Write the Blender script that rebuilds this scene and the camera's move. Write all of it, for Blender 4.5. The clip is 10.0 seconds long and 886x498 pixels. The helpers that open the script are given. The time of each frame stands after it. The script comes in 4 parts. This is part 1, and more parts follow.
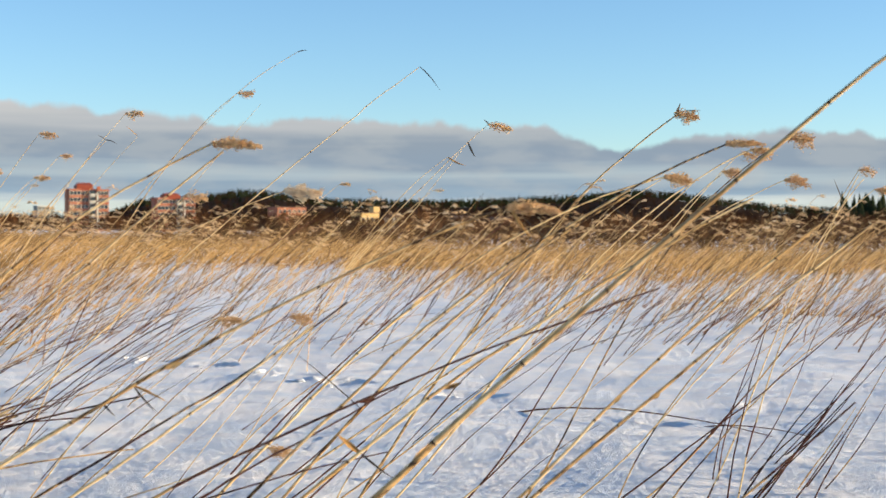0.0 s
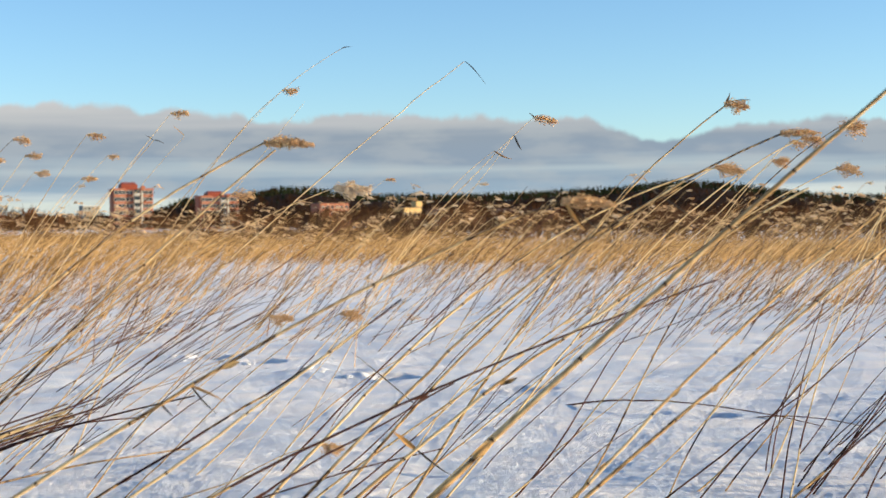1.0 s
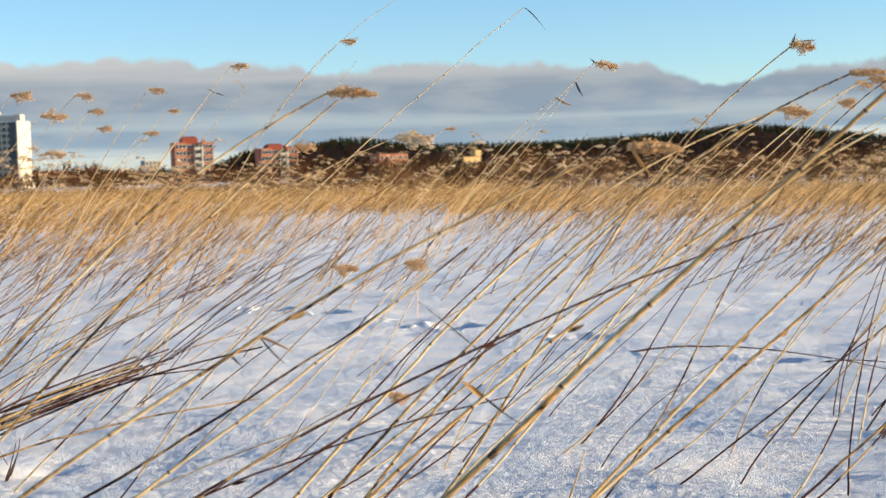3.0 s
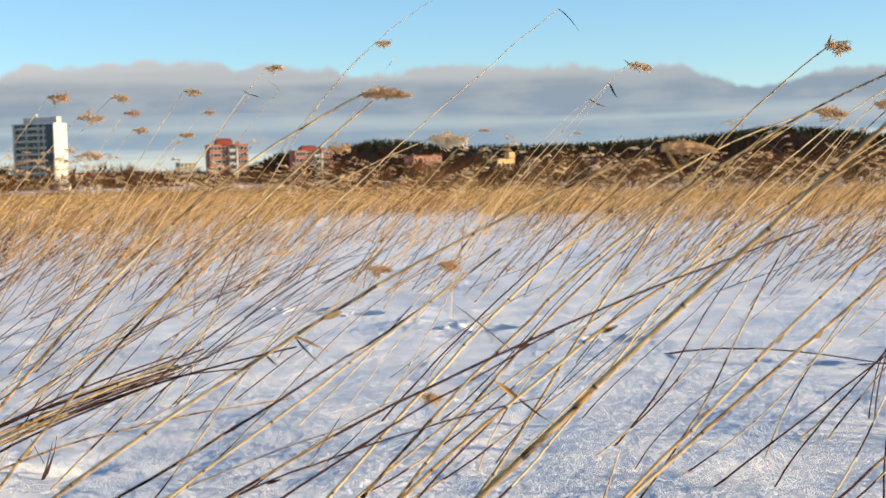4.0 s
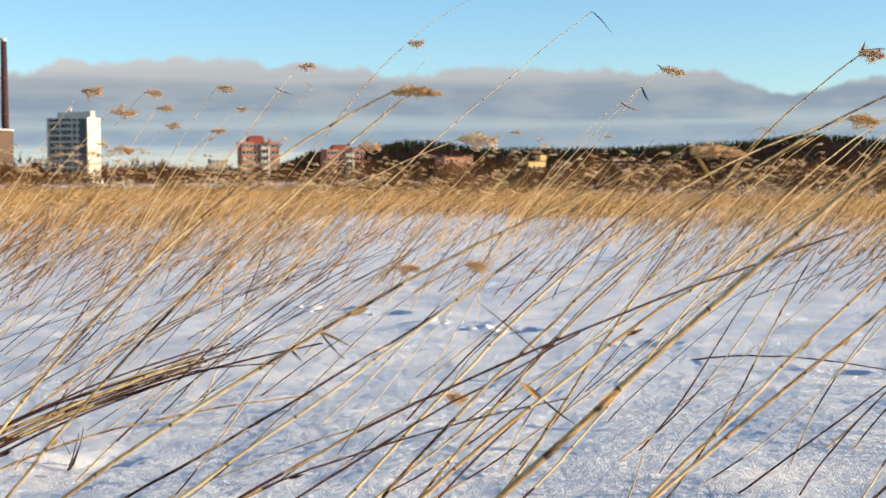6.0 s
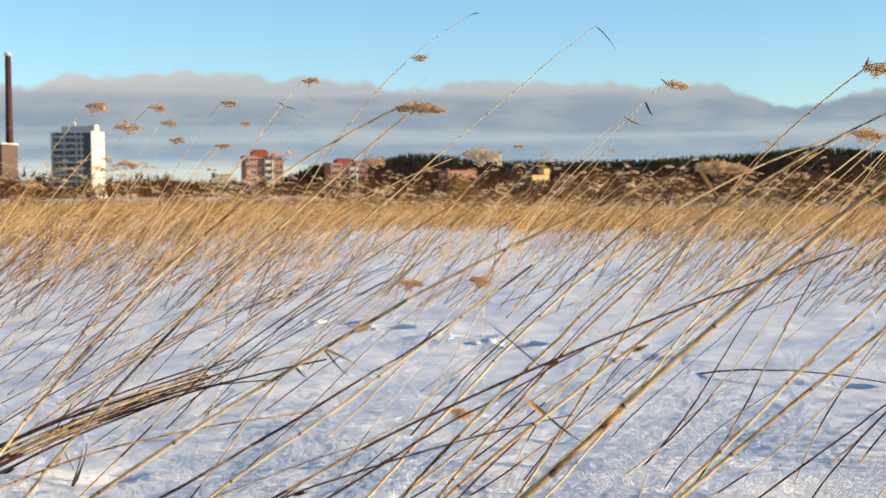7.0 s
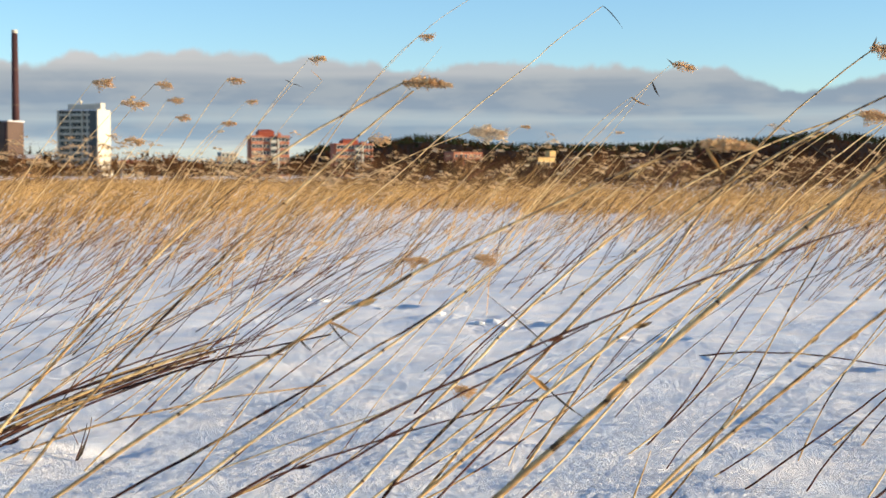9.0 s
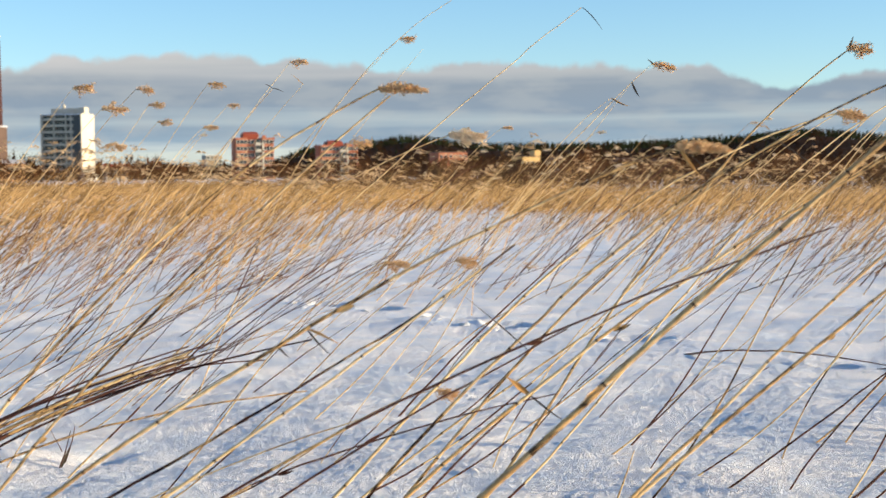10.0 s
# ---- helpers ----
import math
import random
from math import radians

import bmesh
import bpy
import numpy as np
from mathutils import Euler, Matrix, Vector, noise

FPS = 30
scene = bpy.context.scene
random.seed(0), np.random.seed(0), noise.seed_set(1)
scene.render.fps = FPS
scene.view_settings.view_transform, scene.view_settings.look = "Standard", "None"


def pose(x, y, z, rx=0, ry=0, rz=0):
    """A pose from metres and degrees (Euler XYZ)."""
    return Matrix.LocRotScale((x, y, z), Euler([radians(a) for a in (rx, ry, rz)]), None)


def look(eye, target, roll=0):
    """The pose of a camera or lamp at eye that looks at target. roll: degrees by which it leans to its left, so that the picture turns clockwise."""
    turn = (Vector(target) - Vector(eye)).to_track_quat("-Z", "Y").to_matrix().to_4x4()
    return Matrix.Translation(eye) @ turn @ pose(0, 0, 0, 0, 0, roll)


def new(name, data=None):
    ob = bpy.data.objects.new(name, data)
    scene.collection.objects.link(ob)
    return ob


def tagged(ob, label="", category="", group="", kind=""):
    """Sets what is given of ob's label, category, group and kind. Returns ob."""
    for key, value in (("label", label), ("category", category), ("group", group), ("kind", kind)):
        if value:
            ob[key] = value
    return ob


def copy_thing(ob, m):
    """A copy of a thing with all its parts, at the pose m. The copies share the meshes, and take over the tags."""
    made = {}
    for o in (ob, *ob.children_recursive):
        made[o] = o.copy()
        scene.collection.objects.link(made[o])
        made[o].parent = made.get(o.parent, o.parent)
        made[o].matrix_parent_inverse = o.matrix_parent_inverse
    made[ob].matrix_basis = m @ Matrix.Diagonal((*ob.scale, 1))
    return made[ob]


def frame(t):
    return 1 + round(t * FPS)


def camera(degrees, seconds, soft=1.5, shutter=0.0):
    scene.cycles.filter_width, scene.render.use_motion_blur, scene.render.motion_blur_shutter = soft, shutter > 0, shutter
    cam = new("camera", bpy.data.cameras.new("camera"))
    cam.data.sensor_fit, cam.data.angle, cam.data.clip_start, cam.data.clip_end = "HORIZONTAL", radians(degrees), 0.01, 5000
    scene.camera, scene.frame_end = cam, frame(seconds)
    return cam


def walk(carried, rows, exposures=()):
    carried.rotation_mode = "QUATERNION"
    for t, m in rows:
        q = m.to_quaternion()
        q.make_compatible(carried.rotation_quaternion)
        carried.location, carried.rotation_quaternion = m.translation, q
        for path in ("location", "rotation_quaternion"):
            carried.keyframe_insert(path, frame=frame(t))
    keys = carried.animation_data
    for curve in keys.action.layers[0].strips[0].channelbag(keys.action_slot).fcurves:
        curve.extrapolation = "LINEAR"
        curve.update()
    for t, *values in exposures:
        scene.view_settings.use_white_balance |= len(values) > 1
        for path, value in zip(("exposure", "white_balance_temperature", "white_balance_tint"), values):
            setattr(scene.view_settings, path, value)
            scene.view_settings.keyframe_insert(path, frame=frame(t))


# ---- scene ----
# ---- camera: hand-held, it only pans and tilts ----
cam = camera(34.0, 10.0)
cam.data.dof.use_dof = True
cam.data.dof.focus_distance = 5.2
cam.data.dof.aperture_fstop = 7.6


def held(yaw, pitch, roll, dx, dy, dz):
    return pose(dx / 100, dy / 100, 1.2 + dz / 100, 90 + pitch, 0, yaw) @ pose(0, 0, 0, 0, 0, roll)


walk(cam, [
    (0, held(-6.95, -0.756, 0.305, 2.19, -1.07, 0.15)),
    (0.5, held(-5.939, -0.787, -0.266, 0.83, -0.11, 0.56)),
    (1, held(-5.246, -1, -0.638, 0.26, 0.11, 0.53)),
    (1.5, held(-5.02, -1.147, -0.855, 0.59, 0.97, 0.93)),
    (2, held(-4.86, -1.499, -1.059, 0.83, 0.95, 0.66)),
    (2.5, held(-4.083, -2.505, -1.236, -0.76, 1.08, 0.31)),
    (3, held(-2.83, -2.964, -1.626, -0.68, 1, 0.36)),
    (3.2, held(-2.4, -2.84, -1.62, -0.7, 0.9, 0.3)),
    (4.3, held(-1.24, -2.88, -1.66, -0.76, -0.3, 0.1)),
    (4.5, held(-1.037, -2.909, -1.662, -0.76, -0.44, 0.07)),
    (5, held(-0.663, -2.918, -0.601, -0.91, -0.02, -0.24)),
    (5.5, held(-0.42, -2.817, -0.456, -0.26, -0.59, -0.61)),
    (5.7, held(-0.38, -2.8, -0.45, -0.3, -0.5, -0.5)),
    (6.8, held(-0.25, -2.42, -0.5, -0.4, 0, 0)),
    (7, held(-0.199, -2.244, -0.54, -0.41, 0.13, 0.21)),
    (7.5, held(-0.198, -2.04, -0.514, -0.27, 0.46, -0.04)),
    (8, held(-0.21, -2.333, -0.645, -0.65, 0.09, -0.46)),
    (8.5, held(0.006, -2.83, -0.377, -0.81, -0.52, -0.78)),
    (9, held(0, -2.972, 0, -0.47, -0.5, -1.02)),
    (9.5, held(-0.188, -3.042, -0.319, 0.33, -0.75, -0.42)),
    (10, held(-0.555, -2.956, -0.621, 1.12, -0.76, -0.16)),
])

# ---- daylight ----
SUN_AZ, SUN_EL = radians(99), radians(12.5)   # azimuth clockwise from +y
world = bpy.data.worlds.new("winter_sky")
scene.world = world
world.use_nodes = True
wn = world.node_tree.nodes
sky = wn.new("ShaderNodeTexSky")
sky.sky_type = "NISHITA"
sky.sun_disc = False
sky.sun_elevation, sky.sun_rotation = SUN_EL, SUN_AZ
sky.air_density, sky.dust_density, sky.ozone_density = 0.95, 0.0, 5.0
wn["Background"].inputs["Strength"].default_value = 0.131
world.node_tree.links.new(sky.outputs[0], wn["Background"].inputs[0])

sun_data = bpy.data.lights.new("sun", "SUN")
sun_data.energy, sun_data.angle, sun_data.color = 5.25, radians(0.55), (1.0, 0.845, 0.625)
sun = new("sun", sun_data)
sun_dir = Vector((math.sin(SUN_AZ) * math.cos(SUN_EL), math.cos(SUN_AZ) * math.cos(SUN_EL), math.sin(SUN_EL)))
sun.matrix_world = look(sun_dir * 100, (0, 0, 0))
scene.view_settings.exposure = 0.89
scene.view_settings.use_white_balance = True
scene.view_settings.white_balance_temperature = 7360

# ---- materials ----
def srgb(r, g, b):
    return tuple(((c / 255 + 0.055) / 1.055) ** 2.4 if c > 10 else c / 255 / 12.92 for c in (r, g, b)) + (1.0,)


def material(name, low, high, scale=8.0, rough=0.8, bump=0.0, bump_scale=60.0, spread=0.25, stretch=(1, 1, 1), metal=0.0,
             island=0.0, space="Object", through_light=0.0, gloss=0.12, fine=0.45, step=None, along=0):
    """Two colours mixed by noise at two scales, with a per-object (or per-island) shift and fine relief."""
    m = bpy.data.materials.new(name)
    m.use_nodes = True
    n, l = m.node_tree.nodes, m.node_tree.links
    p = n["Principled BSDF"]
    p.inputs["Roughness"].default_value, p.inputs["Metallic"].default_value = rough, metal
    p.inputs["Specular IOR Level"].default_value = gloss
    co, mp = n.new("ShaderNodeTexCoord"), n.new("ShaderNodeMapping")
    mp.inputs["Scale"].default_value = stretch
    if along:  # streaks that run along the leaning stems, painting in their shaded edges
        mp.vector_type = "TEXTURE"
        mp.inputs["Rotation"].default_value = (0, radians(-40), 0)
        mp.inputs["Scale"].default_value = (along, 1, 1)
    l.new(co.outputs[space], mp.inputs["Vector"])
    big, small = n.new("ShaderNodeTexNoise"), n.new("ShaderNodeTexNoise")
    big.inputs["Scale"].default_value, small.inputs["Scale"].default_value = scale, scale * 7
    big.inputs["Detail"].default_value = small.inputs["Detail"].default_value = 4
    add = n.new("ShaderNodeMath")
    add.operation = "MULTIPLY_ADD"
    add.inputs[1].default_value = fine
    for tex in (big, small):
        l.new(mp.outputs[0], tex.inputs["Vector"])
    l.new(small.outputs["Fac"], add.inputs[0])
    half = n.new("ShaderNodeMath")
    half.operation = "MULTIPLY"
    half.inputs[1].default_value = 0.6
    l.new(big.outputs["Fac"], half.inputs[0])
    l.new(half.outputs[0], add.inputs[2])
    shift = n.new("ShaderNodeMath")
    shift.operation = "MULTIPLY_ADD"
    if island:
        geo = n.new("ShaderNodeNewGeometry")
        l.new(geo.outputs["Random Per Island"], shift.inputs[0])
        shift.inputs[1].default_value = island
    else:
        info = n.new("ShaderNodeObjectInfo")
        l.new(info.outputs["Random"], shift.inputs[0])
        shift.inputs[1].default_value = spread
    l.new(add.outputs[0], shift.inputs[2])
    ramp = n.new("ShaderNodeValToRGB")
    amount = island or spread
    ramp.color_ramp.elements[0].position, ramp.color_ramp.elements[1].position = 0.36 + 0.73 * (fine - 0.45), 0.70 + amount + 0.36 * (fine - 0.45)
    ramp.color_ramp.elements[0].color, ramp.color_ramp.elements[1].color = (*low, 1), (*high, 1)
    if step:  # stalks dark and bright: varied straw, with the bed's highlights and shadows painted in
        for pos, mix_at in ((step - 0.05, 0.22), (step + 0.05, 0.70)):
            k = ramp.color_ramp.elements.new(pos)
            k.color = (*(a + (b - a) * mix_at for a, b in zip(low, high)), 1)
    l.new(shift.outputs[0], ramp.inputs[0])
    l.new(ramp.outputs[0], p.inputs["Base Color"])
    if bump:
        tex, bp = n.new("ShaderNodeTexNoise"), n.new("ShaderNodeBump")
        tex.inputs["Scale"].default_value, tex.inputs["Detail"].default_value = bump_scale, 5
        bp.inputs["Strength"].default_value = bump
        bp.inputs["Distance"].default_value = 0.3 / bump_scale
        l.new(mp.outputs[0], tex.inputs["Vector"])
        l.new(tex.outputs["Fac"], bp.inputs["Height"])
        l.new(bp.outputs[0], p.inputs["Normal"])
    if through_light:
        tr, mix, out = n.new("ShaderNodeBsdfTranslucent"), n.new("ShaderNodeMixShader"), n["Material Output"]
        l.new(ramp.outputs[0], tr.inputs[0])
        mix.inputs[0].default_value = through_light
        l.new(p.outputs[0], mix.inputs[1])
        l.new(tr.outputs[0], mix.inputs[2])
        l.new(mix.outputs[0], out.inputs[0])
    return m


def snow_material():
    m = bpy.data.materials.new("snow")
    m.use_nodes = True
    n, l = m.node_tree.nodes, m.node_tree.links
    p = n["Principled BSDF"]
    p.inputs["Roughness"].default_value = 0.42
    p.inputs["Specular IOR Level"].default_value = 0.4
    co = n.new("ShaderNodeTexCoord")
    # bluish patches in the base colour paint soft shade onto the white snow
    tone, ramp = n.new("ShaderNodeTexNoise"), n.new("ShaderNodeValToRGB")
    tone.inputs["Scale"].default_value, tone.inputs["Detail"].default_value = 2.2, 6
    ramp.color_ramp.elements[0].color, ramp.color_ramp.elements[1].color = (0.76, 0.83, 0.91, 1), (0.975, 0.97, 0.965, 1)
    ramp.color_ramp.elements[0].position, ramp.color_ramp.elements[1].position = 0.38, 0.60
    l.new(co.outputs["Object"], tone.inputs["Vector"])
    l.new(tone.outputs["Fac"], ramp.inputs[0])
    l.new(ramp.outputs[0], p.inputs["Base Color"])
    # crumbly crust, then single crystals
    stretch = n.new("ShaderNodeMapping")
    stretch.inputs["Scale"].default_value = (0.8, 1.0, 1.0)
    l.new(co.outputs["Object"], stretch.inputs["Vector"])
    crust, grain = n.new("ShaderNodeTexNoise"), n.new("ShaderNodeTexNoise")
    crust.inputs["Scale"].default_value, crust.inputs["Detail"].default_value, crust.inputs["Roughness"].default_value = 26, 7, 0.75
    grain.inputs["Scale"].default_value, grain.inputs["Detail"].default_value = 140, 2
    b1, b2 = n.new("ShaderNodeBump"), n.new("ShaderNodeBump")
    b1.inputs["Strength"].default_value, b1.inputs["Distance"].default_value = 1.0, 0.022
    b2.inputs["Strength"].default_value, b2.inputs["Distance"].default_value = 1.0, 0.014
    for tex in (crust, grain):
        l.new(stretch.outputs[0], tex.inputs["Vector"])
    l.new(crust.outputs["Fac"], b1.inputs["Height"])
    l.new(grain.outputs["Fac"], b2.inputs["Height"])
    l.new(b1.outputs[0], b2.inputs["Normal"])
    l.new(b2.outputs[0], p.inputs["Normal"])
    return m


SNOW = snow_material()
# near-black streaks against bright straw: lit and shaded stem sides put into the colour
STRAW = material("dry_straw", (0.024, 0.012, 0.008), (0.70, 0.42, 0.172), 38, 0.5, 0.4, 200, 0.30, fine=1.0, gloss=0.12, along=7)
PALE_STRAW = material("pale_straw", (0.36, 0.21, 0.085), (0.80, 0.57, 0.29), 38, 0.45, 0.4, 200, 0.30, fine=1.0, gloss=0.25, along=7)
DARK_STRAW = material("weathered_reddish_straw", (0.010, 0.005, 0.006), (0.13, 0.056, 0.038), 30, 0.6, 0.4, 200, 0.30, fine=1.0, gloss=0.05, along=7)
NODE = material("stem_node", (0.05, 0.028, 0.016), (0.14, 0.08, 0.04), 40, 0.7)
PLUME = material("reed_plume", (0.48, 0.27, 0.115), (0.96, 0.73, 0.44), 60, 0.9, 0, 60, 0.12, island=0.35, through_light=0.42)
PALE_PLUME = material("pale_reed_plume", (0.72, 0.54, 0.35), (0.97, 0.83, 0.61), 60, 0.9, 0, 60, 0.12, island=0.35, through_light=0.3)
LEAF = material("dry_leaf", (0.42, 0.23, 0.08), (0.74, 0.48, 0.20), 30, 0.6, 0.2, 120, 0.25, (1, 1, 0.3), through_light=0.45)
DARK_LEAF = material("dark_leaf", (0.035, 0.032, 0.03), (0.11, 0.085, 0.06), 30, 0.6, 0.2, 120, 0.25, (1, 1, 0.3))
THIN = material("thin_weathered_straw", (0.024, 0.012, 0.007), (0.72, 0.45, 0.195), 0.3, 0.6, island=0.9, gloss=0.06, step=0.98)
STUBBLE = material("dark_stubble", (0.018, 0.009, 0.006), (0.20, 0.095, 0.042), 0.3, 0.7, island=0.6, gloss=0.02)
BED = material("reed_bed_straw", (0.036, 0.019, 0.009), (0.66, 0.415, 0.185), 0.3, 0.7, island=0.6, gloss=0.04, step=0.84)
BED_PLUME = material("reed_bed_plume", (0.36, 0.21, 0.105), (0.80, 0.56, 0.32), 0.3, 0.9, island=0.4, through_light=0.4, gloss=0.02)
CONIFER = material("conifer_needles", (0.008, 0.012, 0.006), (0.028, 0.036, 0.016), 0.02, 0.9, island=0.4, gloss=0.02)
BARE_WOOD = material("bare_twigs", (0.010, 0.005, 0.003), (0.055, 0.025, 0.012), 0.01, 0.9, island=0.5, gloss=0.02)
SHRUB = material("shore_twigs", (0.018, 0.008, 0.004), (0.115, 0.053, 0.024), 0.02, 0.9, island=0.5, gloss=0.02)
THICKET = material("dark_thicket_twigs", (0.026, 0.014, 0.008), (0.15, 0.078, 0.042), 0.05, 0.9, island=0.5, gloss=0.02)
HILL_SOIL = material("forest_floor", (0.010, 0.006, 0.004), (0.028, 0.015, 0.009), 0.01, 0.95, gloss=0.02)
RED_BRICK = material("red_brick", (0.29, 0.095, 0.052), (0.44, 0.17, 0.10), 0.15, 0.85, 0.2, 3)
RED_ROOF = material("red_sheet_roof", (0.22, 0.05, 0.03), (0.34, 0.085, 0.05), 0.3, 0.6)
WHITE_PANEL = material("white_render", (0.42, 0.38, 0.31), (0.54, 0.50, 0.42), 0.12, 0.8, 0.1, 4)
GREY_PANEL = material("grey_concrete", (0.30, 0.30, 0.28), (0.44, 0.43, 0.40), 0.15, 0.85, 0.1, 4)
WARM_PANEL = material("beige_concrete", (0.30, 0.28, 0.22), (0.42, 0.39, 0.32), 0.15, 0.85, 0.1, 4)
DARK_PANEL = material("dark_teal_cladding", (0.040, 0.046, 0.046), (0.08, 0.09, 0.088), 0.2, 0.5)
YELLOW_WALL = material("yellow_render", (0.55, 0.355, 0.14), (0.69, 0.48, 0.22), 0.15, 0.85, 0.1, 4)
BROWN_WALL = material("brown_cladding", (0.075, 0.05, 0.04), (0.15, 0.10, 0.08), 0.1, 0.8)
ORANGE_WALL = material("orange_tinted_wall", (0.42, 0.20, 0.09), (0.58, 0.32, 0.16), 0.15, 0.85)
CHIMNEY_BRICK = material("chimney_brick", (0.038, 0.019, 0.020), (0.068, 0.032, 0.032), 0.1, 0.8)
GREY_ROOF = material("snowy_felt_roof", (0.35, 0.35, 0.37), (0.70, 0.71, 0.74), 0.2, 0.9)
GLASS = material("window_glass", (0.02, 0.025, 0.03), (0.05, 0.06, 0.07), 0.5, 0.12, gloss=0.5)


def cloud_material():
    """Low winter cloud bank: streaks of grey-blue, a sunlit fringe painted in glowing colour, ragged soft top."""
    m = bpy.data.materials.new("cloud")
    m.use_nodes = True
    m.cycles.emission_sampling = "NONE"
    n, l = m.node_tree.nodes, m.node_tree.links
    n.remove(n["Principled BSDF"])
    uv, mp = n.new("ShaderNodeUVMap"), n.new("ShaderNodeMapping")
    uv.uv_map = "UVMap"
    l.new(uv.outputs[0], mp.inputs["Vector"])
    mp.inputs["Scale"].default_value = (9.0, 1.6, 1)
    puff, streak, wisp = (n.new("ShaderNodeTexNoise") for _ in range(3))
    puff.inputs["Scale"].default_value, puff.inputs["Detail"].default_value = 1.5, 6
    streak.inputs["Scale"].default_value, streak.inputs["Detail"].default_value = 1.0, 5
    wisp.inputs["Scale"].default_value, wisp.inputs["Detail"].default_value = 2.1, 6
    l.new(mp.outputs[0], puff.inputs["Vector"])
    mp2 = n.new("ShaderNodeMapping")
    mp2.inputs["Scale"].default_value = (1.0, 6.0, 1)
    l.new(uv.outputs[0], mp2.inputs["Vector"])
    l.new(mp2.outputs[0], streak.inputs["Vector"])
    mp3 = n.new("ShaderNodeMapping")
    mp3.inputs["Scale"].default_value = (3.6, 2.7, 1)
    l.new(uv.outputs[0], mp3.inputs["Vector"])
    l.new(mp3.outputs[0], wisp.inputs["Vector"])
    sep = n.new("ShaderNodeSeparateXYZ")
    l.new(uv.outputs[0], sep.inputs[0])

    def calc(op, a, b, c=None):
        k = n.new("ShaderNodeMath")
        k.operation = op
        for i, v in enumerate((a, b, c)):
            if v is None:
                continue
            if isinstance(v, (int, float)):
                k.inputs[i].default_value = v
            else:
                l.new(v, k.inputs[i])
        return k.outputs[0]

    def spread(fac, lo, hi):
        k = n.new("ShaderNodeMapRange")
        k.interpolation_type = "SMOOTHSTEP"
        k.inputs["From Min"].default_value, k.inputs["From Max"].default_value = lo, hi
        l.new(fac, k.inputs["Value"])
        return k.outputs[0]

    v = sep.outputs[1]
    rel = n.new("ShaderNodeUVMap")
    rel.uv_map = "rim"
    rim = n.new("ShaderNodeSeparateXYZ")
    l.new(rel.outputs[0], rim.inputs[0])
    ragged = calc("MULTIPLY_ADD", puff.outputs["Fac"], 0.30, calc("ADD", rim.outputs[1], -0.15))
    top = calc("SUBTRACT", 1.0, spread(ragged, 0.84, 0.905))
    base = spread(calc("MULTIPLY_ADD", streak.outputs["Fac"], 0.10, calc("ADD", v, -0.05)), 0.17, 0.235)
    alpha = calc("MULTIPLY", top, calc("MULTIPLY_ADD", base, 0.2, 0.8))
    # colour by height, pushed up and down by the streaks; its light and shade are painted
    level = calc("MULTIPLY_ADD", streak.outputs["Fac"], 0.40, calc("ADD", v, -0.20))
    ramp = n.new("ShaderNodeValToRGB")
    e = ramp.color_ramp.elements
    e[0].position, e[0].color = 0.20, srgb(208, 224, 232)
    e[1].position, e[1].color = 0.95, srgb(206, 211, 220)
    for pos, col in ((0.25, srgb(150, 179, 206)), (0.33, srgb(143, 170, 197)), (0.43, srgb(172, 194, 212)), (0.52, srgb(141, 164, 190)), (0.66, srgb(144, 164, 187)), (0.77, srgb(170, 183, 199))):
        k = e.new(pos)
        k.color = col
    l.new(level, ramp.inputs[0])
    warm = n.new("ShaderNodeMix")
    warm.data_type = "RGBA"
    l.new(calc("MULTIPLY", spread(wisp.outputs["Fac"], 0.40, 0.64), 0.38), warm.inputs[0])
    l.new(ramp.outputs[0], warm.inputs[6])
    warm.inputs[7].default_value = srgb(186, 197, 207)
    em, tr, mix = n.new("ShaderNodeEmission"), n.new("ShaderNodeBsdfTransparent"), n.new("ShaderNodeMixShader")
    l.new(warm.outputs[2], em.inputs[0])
    # the sheet glows by itself, as the sun does not light it
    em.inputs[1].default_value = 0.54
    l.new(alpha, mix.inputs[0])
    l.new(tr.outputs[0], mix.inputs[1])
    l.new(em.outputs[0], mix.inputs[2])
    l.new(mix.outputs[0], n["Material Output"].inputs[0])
    return m


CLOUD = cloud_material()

# ---- helpers for meshes ----
def quick_mesh(name, verts, tris, mats, mat_index=None, smooth=False):
    """A mesh from numpy arrays of vertices and triangles."""
    me = bpy.data.meshes.new(name)
    verts, tris = np.asarray(verts, np.float32), np.asarray(tris, np.int32)
    me.vertices.add(len(verts))
    me.vertices.foreach_set("co", verts.ravel())
    k = tris.shape[1]
    me.loops.add(tris.size)
    me.loops.foreach_set("vertex_index", tris.ravel())
    me.polygons.add(len(tris))
    me.polygons.foreach_set("loop_start", np.arange(len(tris), dtype=np.int32) * k)
    me.polygons.foreach_set("loop_total", np.full(len(tris), k, np.int32))
    for m in mats:
        me.materials.append(m)
    if mat_index is not None:
        me.polygons.foreach_set("material_index", np.asarray(mat_index, np.int32))
    me.polygons.foreach_set("use_smooth", np.full(len(tris), smooth))
    me.update(calc_edges=True)
    me.validate()
    return me


def bm_mesh(name, bm, *mats, smooth=False):
    me = bpy.data.meshes.new(name)
    bm.normal_update()
    bm.to_mesh(me)
    bm.free()
    for m in mats:
        me.materials.append(m)
    if smooth:
        me.polygons.foreach_set("use_smooth", [True] * len(me.polygons))
    return me


def part(name, data, parent, at=None, label=""):
    """One mesh object under a thing or under a part."""
    ob = new(name, data)
    ob.parent = parent
    if at is not None:
        ob.matrix_basis = at
    return tagged(ob, label)


